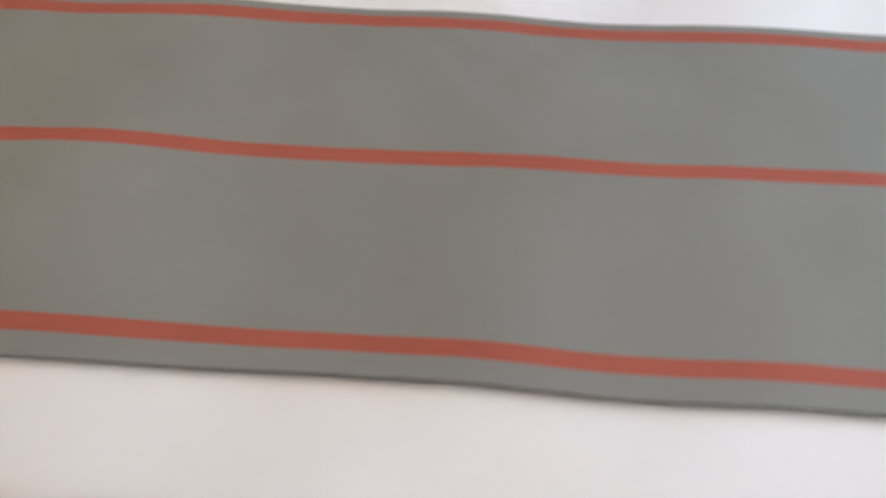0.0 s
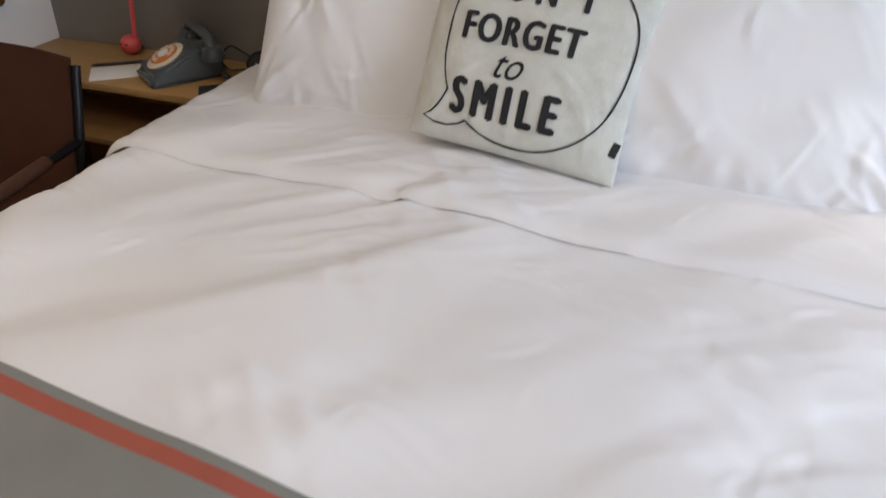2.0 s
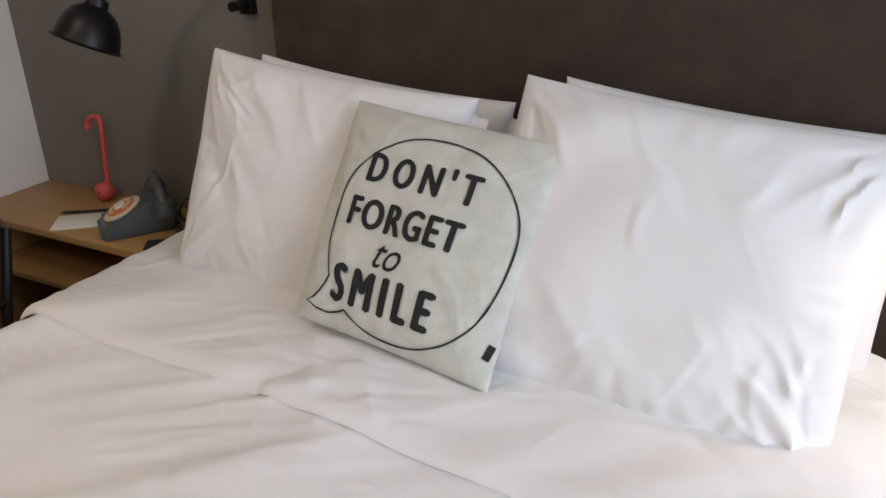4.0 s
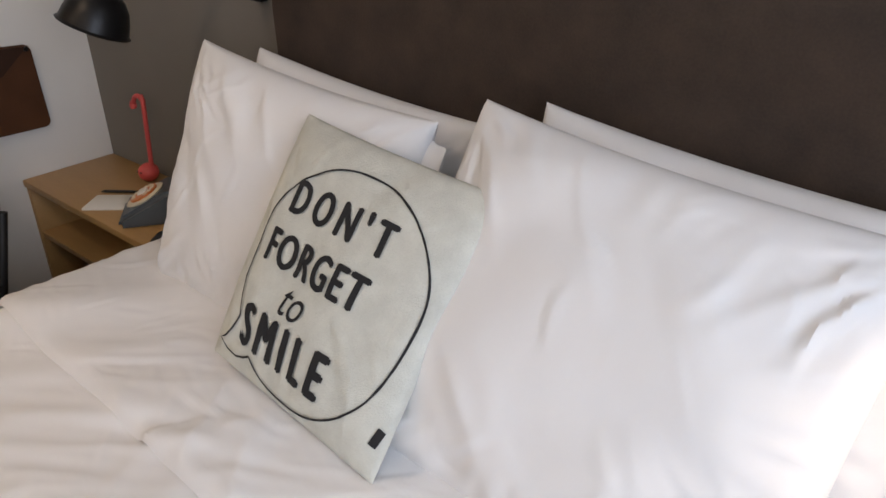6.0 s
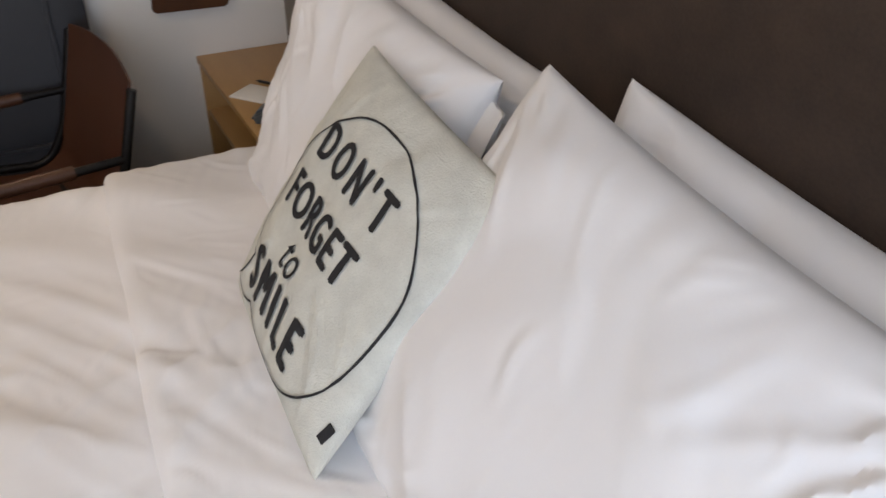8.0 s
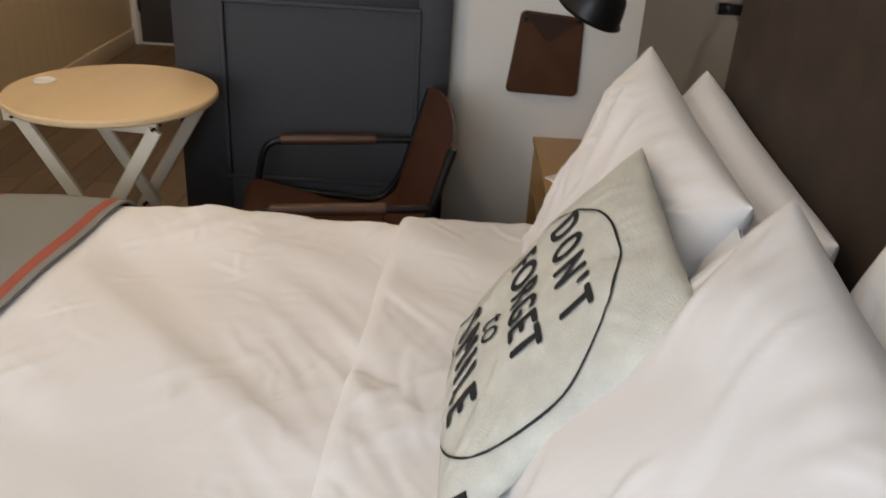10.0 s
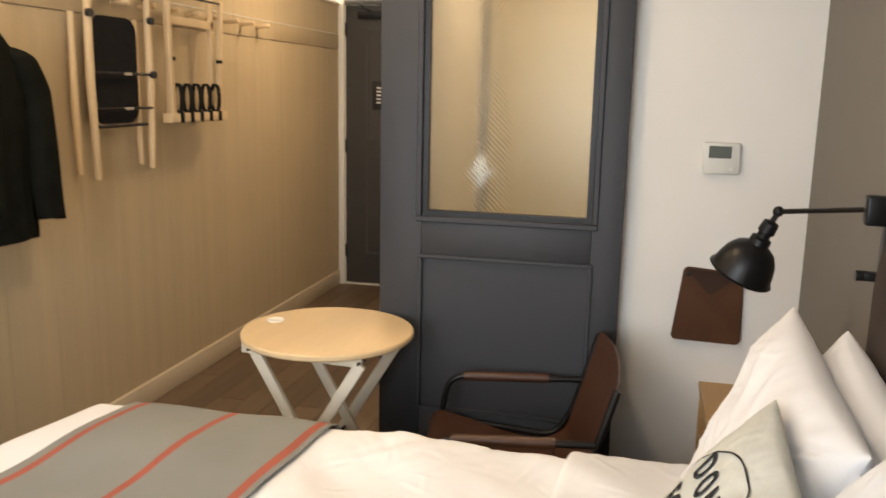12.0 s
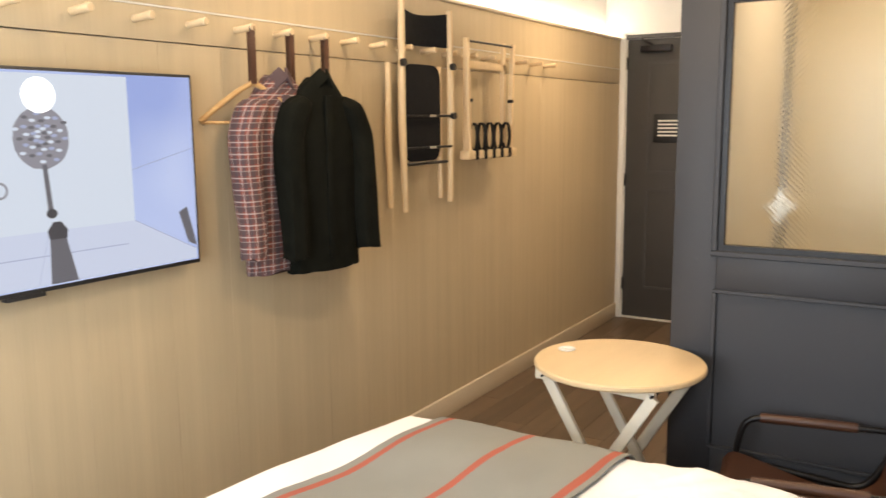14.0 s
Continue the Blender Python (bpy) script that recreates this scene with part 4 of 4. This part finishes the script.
def seat_line(v):
    """The sling from the seat's front edge to the top of the back: y and z."""
    pts = [(-1.175, 0.425), (-1.14, 0.452), (-1.05, 0.43), (-0.90, 0.385), (-0.78, 0.37), (-0.70, 0.41), (-0.67, 0.49), (-0.635, 0.61), (-0.605, 0.72), (-0.592, 0.772)]
    f = v * (len(pts) - 1)
    i = min(int(f), len(pts) - 2)
    p0, p1, p2, p3 = (Vector(pts[max(0, min(len(pts) - 1, i + k))]) for k in (-1, 0, 1, 2))
    t = f - i
    return 0.5 * (2 * p1 + (p2 - p0) * t + (2 * p0 - 5 * p1 + 4 * p2 - p3) * t * t + (3 * p1 - p0 - 3 * p2 + p3) * t ** 3)


def sling(u, v):
    y, z = seat_line(v)
    sag = (1 - (2 * u - 1) ** 2)
    return Vector((CX0 + 0.012 + u * (CX1 - CX0 - 0.024), y + 0.022 * sag * v, z - 0.030 * sag * (1 - v) + 0.018 * sag * max(0, v - 0.9) * 10))


part("sling_seat", sheet(24, 54, sling, 0.006), LEATHER, chair, "one piece of brown leather for seat and back")
for x in (CX0, CX1):
    part("back_tube", rod(bend([(x, -0.592, 0.755), (x, -0.672, 0.47), (x, -0.735, 0.375), (x, -1.15, 0.425)], 0.05), 0.012), BLACK, chair)
    part("side_tube", rod(bend([(x, -0.64, 0.588), (x, -1.11, 0.580), (x, -1.14, 0.43), (x, -1.13, 0.012)], 0.06), 0.011), BLACK, chair)
    part("rear_leg", rod([(x, -0.66, 0.50), (x, -0.50, 0.012)], 0.011), BLACK, chair)
    part("armrest", rod([(x, -0.76, 0.587), (x, -0.87, 0.586), (x, -1.06, 0.582)], 0.017), LEATHER, chair, "leather wrapped armrest")
part("cross_bar", rod([(CX0, -0.735, 0.36), (CX1, -0.735, 0.36)], 0.010), BLACK, chair)
part("cross_bar", rod([(CX0, -1.13, 0.30), (CX1, -1.13, 0.30)], 0.010), BLACK, chair)
chair.matrix_world = pose(0.395, -0.90, 0, 0, 0, 8)

# ---------------------------------------------------------------- round folding table
TX, TY, TZ = 0.335, -1.560, 0.765
table = thing("folding_table", pose(TX, TY, 0, 0, 0, -6), "round folding table with a birch top and cream legs", "table")
part("tabletop", lathe([(0, TZ - 0.022), (0.289, TZ - 0.022), (0.295, TZ - 0.016), (0.295, TZ - 0.005), (0.291, TZ), (0, TZ)], 72), TABLETOP, table, local=True)
for k, x in enumerate((0.165, -0.165)):
    part("apron", box(x - 0.010, -0.235, TZ - 0.060, x + 0.010, 0.205, TZ - 0.022, 0.002), CREAMPAINT, table, local=True)
    for s in (-1, 1):
        xo = x + (0.014 if s > 0 else -0.014) * (1 if k == 0 else -1)
        top, low = Vector((xo, s * 0.205, TZ - 0.045)), Vector((xo, -s * 0.235, 0.0))
        d = top - low
        leg = box(-0.009, -0.019, 0, 0.009, 0.019, d.length, 0.002)
        leg.transform(Matrix.Translation(low) @ pose(0, 0, 0, -math.degrees(math.atan2(d.y, d.z)), 0, 0))
        part("leg", leg, CREAMPAINT, table, local=True)
        part("bolt", rod([(x - 0.026, s * 0.200, TZ - 0.043), (x + 0.026, s * 0.200, TZ - 0.043)], 0.0045), BLACK, table, local=True)
    part("bolt", rod([(x - 0.028, -0.013, 0.345), (x + 0.028, -0.013, 0.345)], 0.006), BLACK, table, local=True)
part("stretcher", box(-0.16, -0.20, 0.10, 0.16, -0.182, 0.125, 0.002), CREAMPAINT, table, local=True)
single("coaster", turned(lathe([(0, 0), (0.030, 0), (0.032, 0.004), (0.028, 0.006), (0.024, 0.003), (0, 0.003)]), pose(0.290, -1.775, TZ)), PAPER, "small white round dish on the table", "dish", base=(0.290, -1.775, TZ))

# ---------------------------------------------------------------- television
TVX0, TVX1, TVZ0, TVZ1 = 1.060, 2.157, 1.122, 1.757
tv = thing("television", pose(1.69, YW + 0.03, 1.45), "flat television showing a pale tiled room with a pole", "television")
part("case", box(TVX0, YW + 0.02, TVZ0, TVX1, YW + 0.062, TVZ1, 0.004), BLACKPLASTIC, tv)
part("wall_mount", box(1.5, YW + 0.0, 1.30, 1.9, YW + 0.021, 1.60), BLACK, tv)
part("logo_bar", box(1.64, YW + 0.03, TVZ0 - 0.012, 1.76, YW + 0.060, TVZ0 + 0.001, 0.003), BLACKPLASTIC, tv)
sc = bpy.data.materials.new("screen_picture")
sc.use_nodes = True
sn, sl = sc.node_tree.nodes, sc.node_tree.links
sb = sn["Principled BSDF"]
sb.inputs["Base Color"].default_value, sb.inputs["Roughness"].default_value = (0.01, 0.01, 0.012, 1), 0.2
stc, sno = sn.new("ShaderNodeTexCoord"), sn.new("ShaderNodeTexNoise")
sno.inputs["Scale"].default_value, sno.inputs["Detail"].default_value = 2.2, 1
sl.new(stc.outputs["Object"], sno.inputs["Vector"])
srm = sn.new("ShaderNodeValToRGB")
srm.color_ramp.elements[0].position, srm.color_ramp.elements[0].color = 0.35, (0.26, 0.33, 0.62, 1)
srm.color_ramp.elements[1].position, srm.color_ramp.elements[1].color = 0.62, (0.42, 0.49, 0.72, 1)
sl.new(sno.outputs["Fac"], srm.inputs["Fac"])
sl.new(srm.outputs["Color"], sb.inputs["Emission Color"])
sb.inputs["Emission Strength"].default_value = 1.15
SY = YW + 0.063
screen = part("screen", box(TVX0 + 0.010, YW + 0.058, TVZ0 + 0.014, TVX1 - 0.010, SY, TVZ1 - 0.010), sc, tv, "lit screen with a pale blue picture")


def flat(outline, y, depth=0.0006, dx=0.0, dz=0.0):
    bm = prism(outline, depth)
    bm.transform(Matrix.Translation((dx, y, dz)))
    return bm


def shown(outline, y, dx=-0.078):
    """A flat piece of the television's picture."""
    return flat(outline, y, dx=dx, dz=-0.015)


def disc(x, z, rx, rz, n=36, wob=0.0):
    return [(x + rx * math.cos(k * 2 * math.pi / n) * (1 + wob * soft(k * 1.7, 0, 0)), z + rz * math.sin(k * 2 * math.pi / n) * (1 + wob * soft(k * 1.7, 3, 0))) for k in range(n)]


PICT = [glow("picture_%s" % n, c, 1.15) for n, c in (("white", (0.50, 0.56, 0.66)), ("floor", (0.45, 0.50, 0.64)), ("grey", (0.09, 0.09, 0.11)), ("mid", (0.20, 0.20, 0.24)), ("dark", (0.03, 0.03, 0.04)), ("line", (0.28, 0.32, 0.48)))]
part("picture_wall", shown([(1.40, 1.31), (2.22, 1.31), (2.22, 1.755), (1.40, 1.755)], SY + 0.0002), PICT[0], screen)
part("picture_floor", shown([(1.155, 1.155), (2.22, 1.155), (2.22, 1.31), (1.40, 1.31), (1.155, 1.19)], SY + 0.0004), PICT[1], screen)
for a, b, c, d in ((1.40, 1.31, 1.16, 1.19), (1.40, 1.47, 1.15, 1.53), (1.43, 1.24, 2.20, 1.24), (1.70, 1.30, 1.74, 1.16)):
    part("picture_line", shown([(a, b - 0.0015), (c, d - 0.0015), (c, d + 0.0015), (a, b + 0.0015)], SY + 0.0010), PICT[5], screen)
part("picture_head", shown(disc(1.655, 1.575, 0.086, 0.088, wob=0.05), SY + 0.0016, -0.035), PICT[3], screen)
for k in range(44):
    ang = k * 2.4
    r0 = 0.012 + 0.0016 * k
    cx, cz = 1.655 + r0 * math.cos(ang), 1.580 + r0 * math.sin(ang) * 1.02
    part("picture_fleck", shown(disc(cx, cz, 0.010, 0.005, 8), SY + 0.0022, -0.035), PICT[0 if k % 3 == 0 else 2 if k % 3 == 1 else 5], screen)
part("picture_glare", shown(disc(1.655, 1.695, 0.052, 0.050), SY + 0.0024, -0.035), glow("picture_bulb", (1, 1, 1), 1.6), screen)
part("picture_pole", shown([(1.636, 1.365), (1.652, 1.365), (1.660, 1.50), (1.646, 1.50)], SY + 0.0026, -0.035), PICT[2], screen)
part("picture_grip", shown(disc(1.642, 1.36, 0.017, 0.014, 16), SY + 0.0030, -0.035), PICT[4], screen)
part("picture_grip", shown([(1.655, 1.285), (1.600, 1.285), (1.596, 1.31), (1.615, 1.335), (1.640, 1.335), (1.660, 1.31)], SY + 0.0030, -0.035), PICT[4], screen)
part("picture_handle", shown([(1.572, 1.156), (1.660, 1.156), (1.654, 1.285), (1.602, 1.285)], SY + 0.0028, -0.035), PICT[2], screen)
part("picture_box", shown([(1.155, 1.20), (1.19, 1.215), (1.225, 1.32), (1.19, 1.335)], SY + 0.0028), PICT[2], screen)
part("picture_ring", shown(disc(1.79, 1.435, 0.024, 0.024, 24), SY + 0.0014, -0.035), PICT[3], screen)
part("picture_ring", shown(disc(1.79, 1.435, 0.017, 0.017, 24), SY + 0.0020, -0.035), PICT[0], screen)

# ---------------------------------------------------------------- pegs, hangers, clothes
PZ = 1.932
peg_x = [0.785 + 0.222 * k for k in range(8, 0, -1)] + [0.785 - 0.207 * k for k in range(14)]
for x in peg_x:
    bm = rod([(x, YW + 0.004, PZ - 0.004), (x, YW + 0.05, PZ), (x, YW + 0.088, PZ + 0.003), (x, YW + 0.093, PZ + 0.003)], 0.013, sides=16, radii=[0.012, 0.0125, 0.0145, 0.011])
    tagged(part("peg", bm, BIRCH, panel), "round birch coat peg")


def hanger(x, yaw, label="birch wood clothes hanger on a leather loop"):
    """Hangs from the peg at x; its own plane is turned by yaw."""
    m = pose(x, YW + 0.078, PZ - 0.012, 0, 0, yaw)
    th = thing("clothes_hanger", m, label, "hanger", "clothes hangers")
    bm = box(-0.011, -0.014, -0.185, 0.011, -0.011, 0.016, 0.001)
    box(-0.011, 0.011, -0.185, 0.011, 0.014, 0.016, 0.001, bm=bm)
    box(-0.011, -0.014, 0.016, 0.011, 0.014, 0.019, 0.001, bm=bm)
    part("leather_loop", bm, LEATHER, th, "brown leather loop", local=True)
    for s in (-1, 1):
        part("arm", rod(bend([(0, 0, -0.180), (s * 0.05, 0, -0.205), (s * 0.13, 0, -0.260), (s * 0.205, 0, -0.318)], 0.03), 0.010), HANGERWOOD, th, local=True)
    part("trouser_bar", rod([(-0.198, 0, -0.322), (0.198, 0, -0.322)], 0.006), HANGERWOOD, th, local=True)
    return th


plaid = bpy.data.materials.new("red_plaid_flannel")
plaid.use_nodes = True
qn, ql = plaid.node_tree.nodes, plaid.node_tree.links
qb = qn["Principled BSDF"]
qb.inputs["Roughness"].default_value = 0.95
qt = qn.new("ShaderNodeUVMap")
qs = qn.new("ShaderNodeSeparateXYZ")
ql.new(qt.outputs["UV"], qs.inputs["Vector"])


def bands(axis, width, duty, shift=0.0):
    a, f, c = qn.new("ShaderNodeMath"), qn.new("ShaderNodeMath"), qn.new("ShaderNodeMath")
    a.operation, f.operation, c.operation = "MULTIPLY_ADD", "FRACT", "LESS_THAN"
    ql.new(qs.outputs[axis], a.inputs[0])
    a.inputs[1].default_value, a.inputs[2].default_value = 1 / width, shift
    ql.new(a.outputs[0], f.inputs[0])
    ql.new(f.outputs[0], c.inputs[0])
    c.inputs[1].default_value = duty
    return c.outputs[0]


def tint(prev, fac, color, k):
    mul = qn.new("ShaderNodeMath")
    mul.operation = "MULTIPLY"
    ql.new(fac, mul.inputs[0])
    mul.inputs[1].default_value = k
    mx = qn.new("ShaderNodeMix")
    mx.data_type = "RGBA"
    ql.new(mul.outputs[0], mx.inputs["Factor"])
    if prev is None:
        mx.inputs["A"].default_value = (0.20, 0.058, 0.042, 1)
    else:
        ql.new(prev, mx.inputs["A"])
    mx.inputs["B"].default_value = (*color, 1)
    return mx.outputs["Result"]


c0 = tint(None, bands("X", 0.042, 0.42), (0.062, 0.045, 0.05), 0.8)
c0 = tint(c0, bands("Y", 0.042, 0.42), (0.07, 0.05, 0.055), 0.65)
c0 = tint(c0, bands("X", 0.042, 0.10, 0.25), (0.50, 0.45, 0.42), 0.6)
c0 = tint(c0, bands("Y", 0.042, 0.10, 0.25), (0.50, 0.45, 0.42), 0.6)
c0 = tint(c0, bands("Y", 0.042, 0.06, 0.62), (0.45, 0.40, 0.38), 0.45)
ql.new(c0, qb.inputs["Base Color"])


def cloth_tube(spine, nring, nv, folds, seed, m, close=False):
    """A draped tube: spine gives for v the centre, half width across x and half depth across y. It carries metres as its UV."""
    bm = bmesh.new()
    uvl = bm.loops.layers.uv.new("UVMap")
    rows = []
    for j in range(nv + 1):
        v = j / nv
        c, a, b = spine(v)
        row = []
        for i in range(nring):
            t = 2 * math.pi * i / nring
            k = 1 + folds * v * (soft(math.cos(t) * 2.5 + seed, math.sin(t) * 2.5, v * 1.6) + 0.5 * soft(math.cos(t) * 6 + seed, math.sin(t) * 6, v * 2.5))
            ct, st = math.cos(t), math.sin(t)
            p = Vector((c[0] + a * k * math.copysign(abs(ct) ** 0.8, ct), c[1] + b * k * math.copysign(abs(st) ** 0.8, st), c[2] + 0.012 * soft(ct * 2 + seed, st * 2, v * 5)))
            row.append((bm.verts.new(m @ p), p, t * (a + b) * 0.62))
        rows.append(row)
    for j in range(nv):
        for i in range(nring):
            k = (i + 1) % nring
            f = bm.faces.new((rows[j][i][0], rows[j + 1][i][0], rows[j + 1][k][0], rows[j][k][0]))
            wrap = 2 * math.pi * 0.62 * sum(spine(j / nv)[1:])
            for lp, (q, jj, ii) in zip(f.loops, ((i, j, i), (i, j + 1, i), (k, j + 1, i + 1), (k, j, i + 1))):
                vv = rows[jj][q]
                u = vv[2] if ii < nring else vv[2] + wrap
                lp[uvl].uv = (u, vv[1].z)
    bm.faces.new([r[0] for r in rows[0]][::-1])
    bm.faces.new([r[0] for r in rows[-1]])
    bmesh.ops.recalc_face_normals(bm, faces=bm.faces)
    return bm


def garment(name, x, out, yaw, material, label, length, wide, deep, seed, sleeve, collar_mat):
    m = pose(x, YW + out, PZ - 0.185, 0, 0, yaw)
    th = thing(name, m, label, name.split("_")[-1])

    def body(v):
        if v < 0.16:
            w = 0.050 + (wide * 0.93 - 0.050) * (v / 0.16) ** 0.85
        else:
            w = wide * (0.93 + 0.07 * min(1, (v - 0.16) * 3) + 0.03 * v)
        d = 0.038 + (deep - 0.038) * min(1.0, v / 0.30) ** 0.7
        return (0.0, 0.0, 0.02 - length * v), w, d

    part("body", cloth_tube(body, 64, 56, 0.15, seed, Matrix.Identity(4)), material, th, local=True)
    for s in (-1, 1):
        def arm(v, s=s):
            px = s * (wide * 0.62 + (wide * 0.36) * min(1.0, v / 0.25) ** 0.6 + 0.045 * v + 0.012 * math.sin(v * 5))
            r = (0.060 - 0.014 * v) * min(1.0, 0.25 + math.sqrt(v / 0.10))
            return (px, 0.020 + 0.045 * v, -0.055 - sleeve * v), r, r * 0.95

        part("sleeve", cloth_tube(arm, 30, 40, 0.20, seed + s, Matrix.Identity(4)), material, th, local=True)
        part("collar", turned(box(-0.050, -0.006, -0.030, 0.050, 0.006, 0.024, 0.005), Matrix.Translation((s * 0.040, 0.030, 0.004)) @ pose(0, 0, 0, 20, s * 42, s * -22)), collar_mat, th, local=True)
    part("front_placket", turned(box(-0.018, -0.004, -length * 0.9, 0.018, 0.004, -0.05, 0.003), Matrix.Translation((0.01, deep * 1.02, 0))), material, th, local=True)
    return th


hanger(0.785, -22, "bare birch wood clothes hanger on a leather loop")
hanger(0.578, -6)
hanger(0.371, -8)
garment("plaid_shirt", 0.660, 0.080, -5, plaid, "red and grey plaid flannel shirt on a hanger", 0.73, 0.176, 0.055, 2.0, 0.58, plaid)
garment("black_jacket", 0.508, 0.150, -8, JACKET, "black wool jacket on a hanger", 0.745, 0.164, 0.068, 6.0, 0.60, JACKET)


# a folding chair hung on the pegs
def folding_chair():
    x0, x1, y = -0.58, -0.16, YW + 0.075
    th = thing("folding_chair", pose(-0.39, y, 1.55), "folded birch chair with black canvas, hung on the pegs", "folding chair")
    part("back_leg", rod([(x1 + 0.0, y + 0.02, 2.17), (x1 + 0.01, y + 0.02, 1.6), (x1 - 0.01, y + 0.02, 1.175)], 0.017, radii=[0.015, 0.019, 0.014]), BIRCH, th)
    part("back_leg", rod([(x0, y + 0.02, 2.13), (x0 - 0.01, y + 0.02, 1.6), (x0 + 0.0, y + 0.02, 1.19)], 0.017, radii=[0.015, 0.019, 0.014]), BIRCH, th)
    part("front_leg", rod([(x1 + 0.065, y - 0.015, 1.86), (x1 + 0.07, y - 0.015, 1.5), (x1 + 0.06, y - 0.015, 1.20)], 0.015, radii=[0.013, 0.016, 0.012]), BIRCH, th)
    part("front_leg", rod([(x0 + 0.045, y - 0.015, 1.86), (x0 + 0.045, y - 0.015, 1.5), (x0 + 0.035, y - 0.015, 1.21)], 0.015, radii=[0.013, 0.016, 0.012]), BIRCH, th)
    part("canvas_back", sheet(16, 8, lambda u, v: Vector((x0 + u * (x1 - x0), y + 0.02 - 0.05 * math.sin(u * math.pi), 2.115 - 0.165 * v - 0.02 * math.sin(u * math.pi) * (1 - v))), 0.004), WEBBING, th, "black canvas back rest")
    w0, w1, z0, z1, r = x0 + 0.075, x1 - 0.03, 1.405, 1.86, 0.07
    seat = []
    for cx, cz, a0 in ((w1 - r, z1 - r, 0), (w0 + r, z1 - r, 90), (w0 + r, z0 + r, 180), (w1 - r, z0 + r, 270)):
        seat += [(cx + r * math.cos(radians(a0 + 15 * k)), cz + r * math.sin(radians(a0 + 15 * k))) for k in range(7)]
    part("canvas_seat", flat(seat, y - 0.002, 0.012), WEBBING, th, "black canvas seat")
    for z in (1.62, 1.47):
        bar = part("cross_rod", rod([(x1 + 0.01, y + 0.03, z), (x0 - 0.01, y + 0.03, z)], 0.006), BLACK, th)
        part("plate", box(-0.42, y + 0.034, z - 0.006, -0.36, y + 0.039, z + 0.006), CHROME, bar)
    part("cross_rod", rod([(x1, y + 0.02, 1.395), (x0 + 0.03, y + 0.02, 1.395)], 0.007), BLACK, th)
    for x, z in ((x1 + 0.02, 1.86), (x0, 1.86), (x0 - 0.005, 1.62)):
        part("pivot", rod([(x, y + 0.03, z), (x, y + 0.05, z)], 0.017), BLACKPLASTIC, th)


folding_chair()


# folded luggage stand hung beside it
def luggage_stand():
    x0, x1, y = -1.26, -0.74, YW + 0.07
    th = thing("luggage_stand", pose(-1.0, y, 1.6), "folded birch luggage stand with black straps, hung on the pegs", "luggage stand")
    for x in (x0 + 0.05, x1 - 0.05):
        part("leg", box(x - 0.017, y - 0.01, 1.42, x + 0.017, y + 0.012, 2.02, 0.003), BIRCH, th)
    for x, s in ((x0, 1), (x1, -1)):
        bm = box(-0.015, -0.01, -0.30, 0.015, 0.012, 0.30, 0.003)
        bm.transform(pose(x + s * 0.012, y + 0.032, 1.715, 0, s * -3, 0))
        part("leg", bm, BIRCH, th)
        part("pivot", rod([(x + s * 0.025, y + 0.02, 1.70), (x + s * 0.025, y + 0.05, 1.70)], 0.010), BLACK, th)
    part("top_bar", box(x0 + 0.03, y - 0.008, 1.865, x1 - 0.03, y + 0.012, 1.905, 0.003), BIRCH, th)
    part("upper_rod", rod([(x0 + 0.0, y + 0.035, 2.0), (x1 - 0.0, y + 0.035, 2.0)], 0.006), BLACK, th)
    part("lower_bar", box(x0 - 0.02, y + 0.0, 1.395, x1 + 0.02, y + 0.055, 1.440, 0.004), BIRCH, th, "pale wooden bar wound with black straps")
    for k in range(5):
        cx = x0 + 0.07 + k * 0.095
        strap = part("strap", box(cx - 0.017, y - 0.003, 1.392, cx + 0.017, y + 0.058, 1.443, 0.002), WEBBING, th, "black webbing strap")
        loop = [Vector((cx + 0.006 * math.sin(k), y + 0.03 + 0.022 * math.sin(a), 1.51 + 0.072 * math.cos(a))) for a in [radians(k2 * 15) for k2 in range(25)]]
        part("strap_loop", sheet(24, 2, lambda u, v: loop[min(24, round(u * 24))] + Vector(((v - 0.5) * 0.036, 0, 0)), 0.003), WEBBING, strap)


luggage_stand()

# ---------------------------------------------------------------- floor planks, last
floor_ob = bpy.data.objects["floor"]
row, y = 0, YW
plank_mesh = {}
while y < 0.0:
    w = 0.145
    x = XE - 0.1 + (-0.45 * (row % 3))
    while x < XR:
        ln = 1.20
        a, b = max(x, XE - 0.1), min(x + ln, XR)
        if b - a > 0.05:
            key = round(b - a, 3)
            if key not in plank_mesh:
                me = bpy.data.meshes.new("plank")
                bm = box(-key / 2 + 0.0008, -w / 2 + 0.0008, -0.012, key / 2 - 0.0008, w / 2 - 0.0008, 0.0, 0.0012, seg=1)
                bm.to_mesh(me)
                bm.free()
                me.materials.append(FLOORWOOD)
                plank_mesh[key] = me
            pk = new("plank", plank_mesh[key])
            pk.location = ((a + b) / 2, y + w / 2, 0)
            pk.parent = floor_ob
        x += ln
    y += w
    row += 1
